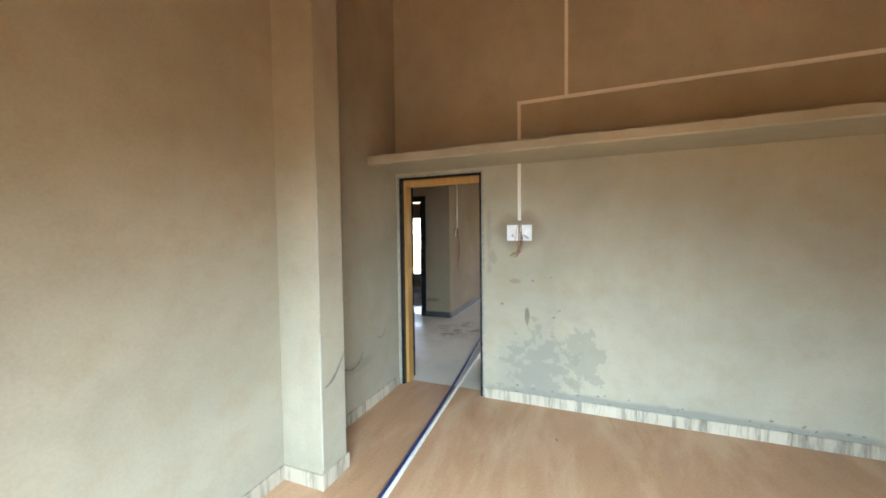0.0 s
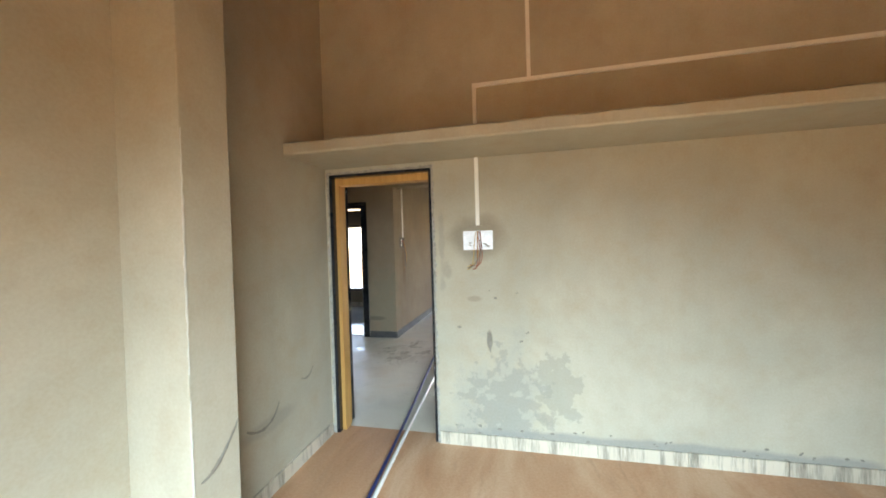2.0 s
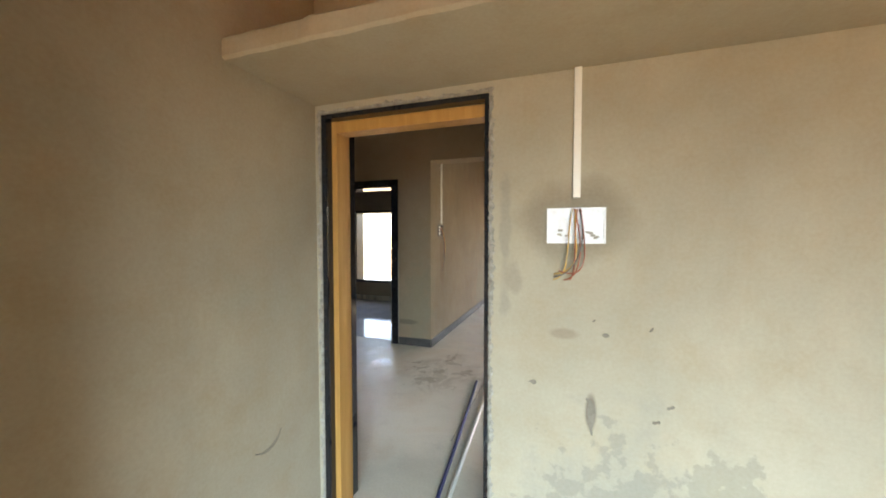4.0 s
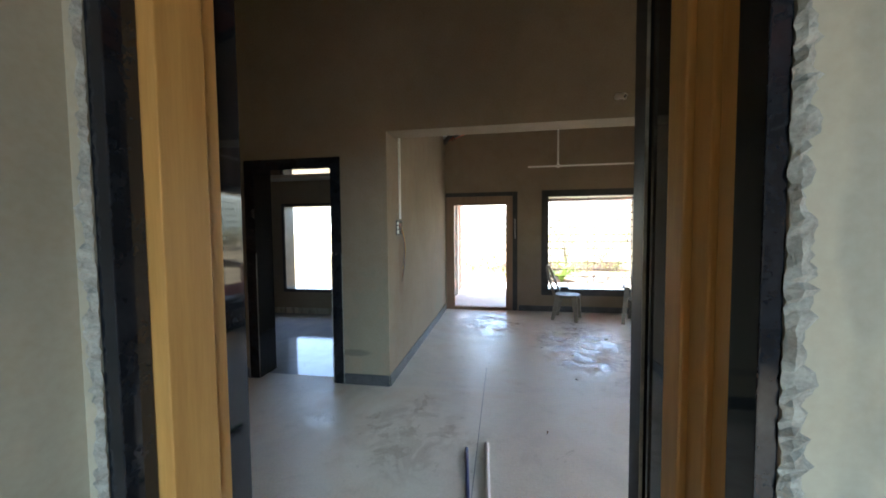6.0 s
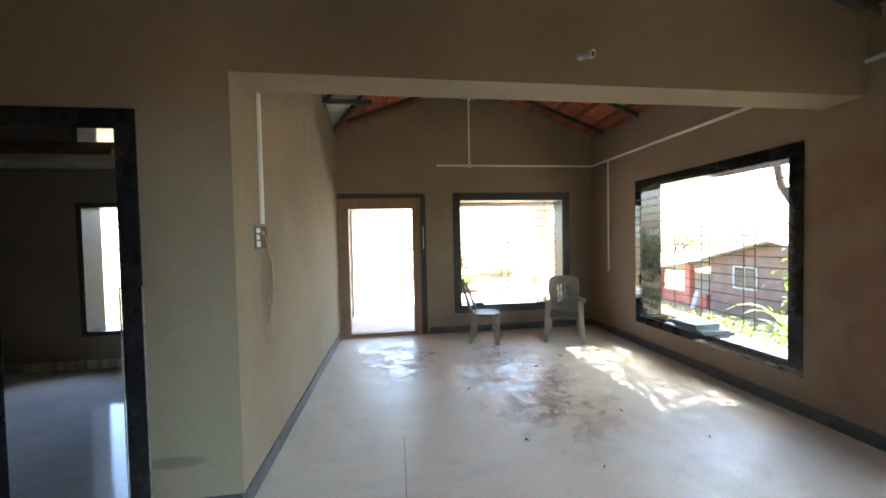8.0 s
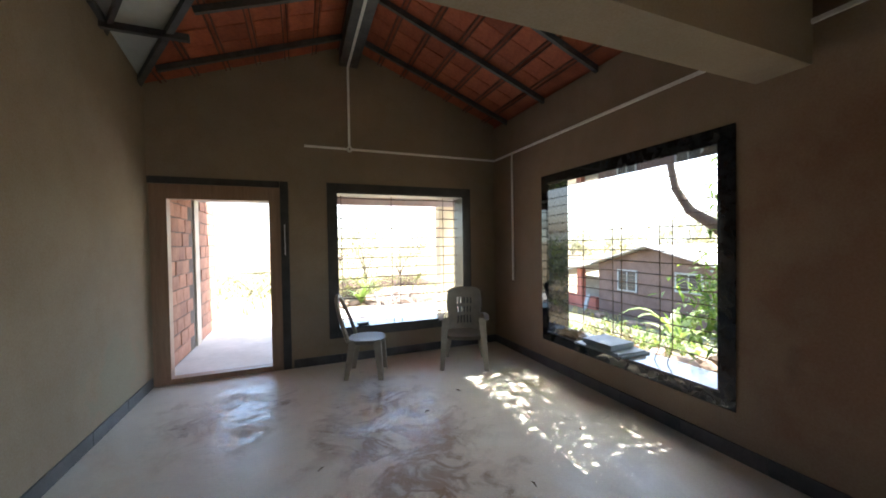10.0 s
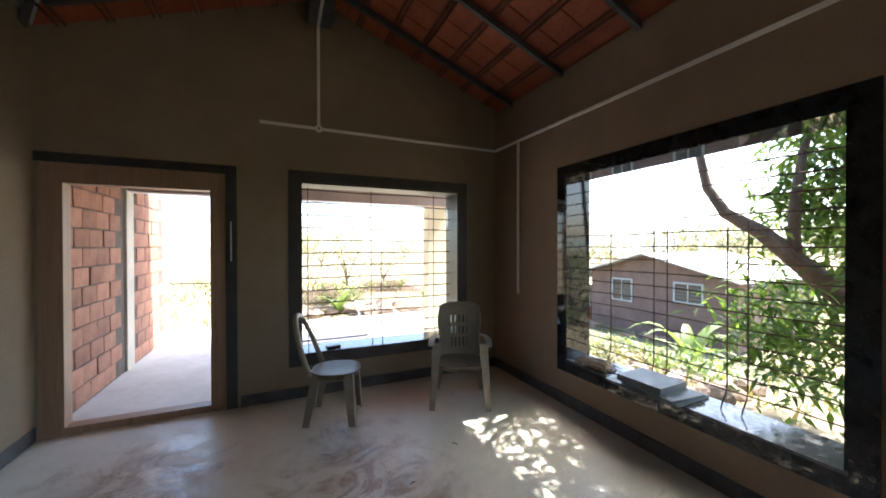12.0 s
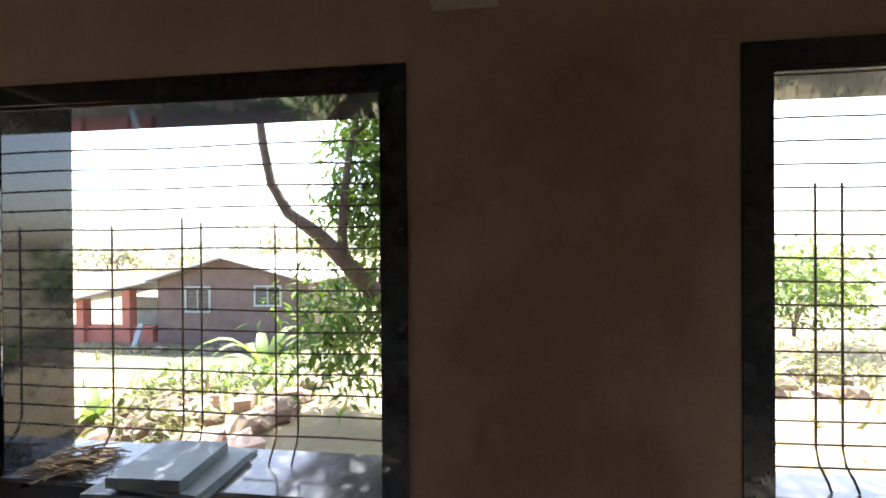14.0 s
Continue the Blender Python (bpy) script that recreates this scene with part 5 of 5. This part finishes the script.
for k in range(26):       # far trees along the field edge, haze put into their leaf colour
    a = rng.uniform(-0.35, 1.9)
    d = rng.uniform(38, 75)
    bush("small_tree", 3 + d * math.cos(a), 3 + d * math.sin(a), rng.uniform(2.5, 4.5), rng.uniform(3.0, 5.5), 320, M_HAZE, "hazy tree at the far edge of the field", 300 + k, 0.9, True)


def stone(x, y, s, seed, z=None):
    bm = bmesh.new()
    bmesh.ops.create_icosphere(bm, subdivisions=2, radius=1)
    rg = random.Random(seed)
    sc = Vector((s * rg.uniform(0.8, 1.4), s * rg.uniform(0.7, 1.2), s * rg.uniform(0.45, 0.8)))
    for v in bm.verts:
        v.co *= 1 + 0.35 * noise.noise(v.co * 1.6 + Vector((seed, 0, 0)))
        v.co = Vector(v.co * sc)
    ob = part("stone", bm, M_ROCK)
    ob.matrix_world = pose(x, y, (ground_z(x, y) if z is None else z) + s * 0.2, 0, 0, rg.uniform(0, 360))
    return tagged(ob, "rough brown field stone lying in the yard", "stone", "loose stones")


def heap(x, y, lx, ly, h, turn, seed):
    bm = bmesh.new()
    bmesh.ops.create_grid(bm, x_segments=16, y_segments=10, size=1)
    for v in bm.verts:
        d = min(1.0, (v.co.x ** 2 + v.co.y ** 2) ** 0.5)
        hh = h * (1 - d * d) * (0.75 + 0.6 * noise.noise(Vector((v.co.x * 2.2, v.co.y * 2.2, seed))))
        v.co = Vector((v.co.x * lx, v.co.y * ly, hh - 0.06 - 0.1 * d))
    ob = part("mound", bm, M_DUG, smooth=True)
    ob.matrix_world = pose(x, y, ground_z(x, y), 0, 0, turn)
    return tagged(ob, "low heap of dark brown dug soil", "soil heap", "dug soil")


for k, (x, y, lx, ly, h, turn) in enumerate(((2.6, 16.0, 1.3, 0.6, 0.75, -12), (4.0, 13.7, 1.25, 0.5, 0.42, -14), (5.6, 19.5, 2.4, 0.6, 0.7, 5), (1.2, 20.0, 1.8, 0.6, 0.6, 10), (6.4, 6.9, 1.2, 0.5, 0.30, 40), (9.6, -2.6, 1.6, 0.5, 0.35, -30))):
    heap(x, y, lx, ly, h, turn, 3.0 + k)
for k in range(26):
    stone(rng.uniform(5.2, 7.6), rng.uniform(5.4, 8.0), rng.uniform(0.08, 0.24), k)
for k in range(30):
    t = rng.random()
    stone(1.3 + 3.4 * t + rng.uniform(-0.3, 0.3), 14.2 - 1.6 * t + rng.uniform(-0.5, 0.5), rng.uniform(0.12, 0.38), 50 + k)
for k in range(18):
    stone(rng.uniform(8.0, 12.0), rng.uniform(-4.5, -0.8), rng.uniform(0.10, 0.30), 90 + k)
for k in range(10):
    stone(rng.uniform(11.5, 12.6), rng.uniform(9.5, 14.0), rng.uniform(0.10, 0.26), 120 + k)
M_BLOCK = simple("broken_block_pink", (0.24, 0.16, 0.12), (0.42, 0.32, 0.26), 5.0, 0.9, 0, 0.3, rand=0.3)
for k in range(9):
    bm = boxes((-0.15, -0.1, 0, 0.15, 0.1, 0.14), bevel=0.012)
    ob = part("building_block", bm, M_BLOCK)
    x, y = rng.uniform(5.3, 6.6), rng.uniform(5.2, 7.0)
    ob.matrix_world = pose(x, y, ground_z(x, y), rng.uniform(-12, 12), rng.uniform(-12, 12), rng.uniform(0, 180))
    tagged(ob, "loose pale pink building block on the ground", "block", "loose blocks")

# dry grass tufts
rg = np.random.default_rng(8)
vs, fs = [], []
for k in range(5200):
    if k % 2:
        x, y = rg.uniform(-6, 14), rg.uniform(12, 34)
    else:
        x, y = rg.uniform(6.5, 24), rg.uniform(-14, 18)
    if 12.6 < x < 18 and 7.5 < y < 18.5 or 8.0 < x < 10.8 and 8.2 < y < 12:
        continue
    z = ground_z(x, y) - 0.02
    h, a = rg.uniform(0.08, 0.32), rg.uniform(0, 6.28)
    b = len(vs)
    w = 0.03
    vs += [(x - w * math.cos(a), y - w * math.sin(a), z), (x + w * math.cos(a), y + w * math.sin(a), z), (x + rg.normal(0, 0.08), y + rg.normal(0, 0.08), z + h)]
    fs.append((b, b + 1, b + 2))
tagged(raw("dry_grass", vs, fs, M_GRASS), "sparse dry yellow grass on the field", "grass", kind="stuff")

# neighbour's house: gable end towards the window
HX, HB = 13.0, -1.55
house = tagged(empty("house", pose(HX, 11.1, HB)), "low red brick house with tin roof below window", "house")
M_HBRICK = simple("weathered_red_brick", (0.15, 0.07, 0.05), (0.28, 0.145, 0.11), 5.0, 0.9, 0, 0.3, rand=0.35)
M_HROOF = simple("pale_tin_sheet", (0.42, 0.40, 0.38), (0.62, 0.60, 0.57), 1.5, 0.6, 0.2, 0.1)
M_HWALL = simple("brown_plastered_wall", (0.10, 0.064, 0.052), (0.18, 0.122, 0.10), 2.0, 0.9, 0, 0.2)
M_PANE = simple("dark_window_pane", (0.02, 0.024, 0.028), (0.06, 0.065, 0.07), 2.0, 0.15, 0, 0)
M_WHITE = simple("dirty_white_paint", (0.22, 0.23, 0.23), (0.36, 0.37, 0.36), 3.0, 0.7, 0, 0.05)
M_ROSE = simple("rose_red_paint", (0.27, 0.08, 0.055), (0.42, 0.16, 0.12), 2.0, 0.8, 0, 0.1)
yl, yr, ze, za = 2.5, -2.7, 2.10, 2.80
bm = bmesh.new()
pr = [(yl, 0), (yr, 0), (yr, ze), (0, za), (yl, ze)]
f0 = [bm.verts.new((0, y, z)) for y, z in pr]
f1 = [bm.verts.new((4.5, y, z)) for y, z in pr]
bm.faces.new(f0)
bm.faces.new(f1[::-1])
for k in range(5):
    bm.faces.new((f0[k], f0[(k + 1) % 5], f1[(k + 1) % 5], f1[k]))
wallo = part("wall", bm, M_HWALL, house)
for y0, z0, y1, z1 in ((yl + 0.25, ze - 0.03, 0, za + 0.05), (0, za + 0.05, yr - 0.25, ze - 0.03)):
    bm = bmesh.new()
    sweep_rect(bm, [(2.15, y0, z0), (2.15, y1, z1)], 5.1, 0.05, (1, 0, 0))
    part("roof", bm, M_HROOF, house)
for y0, y1, z0, z1 in ((0.66, 1.44, 1.10, 1.84), (-1.76, -0.95, 1.32, 1.88)):
    win = part("window", boxes((-0.05, y0 - 0.06, z0 - 0.06, -0.005, y0, z1 + 0.06), (-0.05, y1, z0 - 0.06, -0.005, y1 + 0.06, z1 + 0.06), (-0.05, y0, z1, -0.005, y1, z1 + 0.06),
                               (-0.05, y0, z0 - 0.06, -0.005, y1, z0), (-0.045, (y0 + y1) / 2 - 0.02, z0, -0.006, (y0 + y1) / 2 + 0.02, z1)), M_WHITE, house, "white window frame")
    part("pane", boxes((-0.02, y0, z0, -0.004, y1, z1)), M_PANE, win)
    for k in range(4):
        part("bar", boxes((-0.035, y0, z0 + (z1 - z0) * (k + 1) / 5 - 0.008, -0.022, y1, z0 + (z1 - z0) * (k + 1) / 5 + 0.008)), M_STEEL, win)
# courses of bare brick in the gable
hb = [block_mesh("brick", 0.36, 0.05, 0.15, M_HBRICK, s) for s in range(3)]
rng = random.Random(71)
r = 0
z = 1.70
while z < za - 0.05:
    half = min(2.45, (za - z - 0.10) / (za - ze) * 2.5)
    y = -half + (0.19 if r % 2 else 0)
    while y < half:
        if not any(a - 0.2 < y < b + 0.2 and c - 0.14 < z < d + 0.14 for a, b, c, d in ((0.66, 1.44, 1.10, 1.84), (-1.76, -0.95, 1.32, 1.88))):
            piece("brick", hb[rng.randrange(3)], wallo, house.matrix_world @ pose(-0.012, y, z, 0, 0, 90))
        y += 0.38
    z += 0.168
    r += 1
lean = tagged(empty("open_shed", pose(HX, 14.1, HB - 0.05)), "open lean-to shed with rose-red pillars", "shed")
bm = bmesh.new()
sweep_rect(bm, [(1.2, -0.5, 2.12), (1.2, 3.9, 1.20)], 3.4, 0.05, (1, 0, 0))
part("roof", bm, M_HROOF, lean)
for y in (0.55, 2.25):
    part("pillar", boxes((-0.12, y - 0.14, 0, 0.14, y + 0.14, 1.96 - y * 0.209), bevel=0.01), M_ROSE, lean)
part("low_wall", boxes((0.0, -0.3, 0, 0.2, 3.4, 0.62), bevel=0.01), M_ROSE, lean)
part("back_wall", boxes((2.6, -0.4, 0, 2.8, 3.4, 1.2)), M_WHITE, lean)
ob = part("plank", boxes((-0.03, -0.09, 0, 0.03, 0.09, 0.75), bevel=0.005), M_WHITE)
ob.matrix_world = pose(HX - 0.55, 13.9, ground_z(HX - 0.5, 13.9) - 0.02, 6, 14, 0)
tagged(ob, "white painted plank leaning by the house", "plank")
ob = part("crate", boxes((-0.35, -0.03, 0, -0.29, 0.03, 0.5), (0.29, -0.03, 0, 0.35, 0.03, 0.5), (-0.29, -0.025, 0.42, 0.29, 0.025, 0.48), (-0.29, -0.025, 0.22, 0.29, 0.025, 0.28), (-0.29, -0.025, 0.05, 0.29, 0.025, 0.11), bevel=0.004), M_WHITE)
ob.matrix_world = pose(3.55, 13.0, ground_z(3.55, 13.0), -28, 0, 25)
tagged(ob, "white wooden frame lying in the yard", "frame")

# ---- roof tiles seen from below, last ----
tile_w, tile_l = 0.28, 0.315
tmesh = []
for s in range(3):
    me = block_mesh("tile", tile_w - 0.008, 0.016, tile_l - 0.05, M_CLAY, 200 + s)
    tmesh.append(me)
rng = random.Random(90)
ang = math.degrees(math.atan(FALL))
for sx in (1, -1):
    for k in range(7):
        xm = RIDGE_X + sx * (0.10 + 0.315 * (k + 0.5))
        if xm > RX - 0.05 or xm < LX + 0.05:
            continue
        y = FY - 0.16
        while y > PY + 0.35:
            zc = RIDGE_Z - FALL * abs(xm - RIDGE_X) - 0.012
            if sx > 0 or y > CROSS_Y + 1.635 * (RIDGE_X - xm) + 0.25:
                piece("tile", tmesh[rng.randrange(3)], roof, pose(xm, y, zc) @ pose(0, 0, 0, 0, sx * ang, 0) @ pose(0, 0, 0, 90, 0, 90))
            y -= tile_w
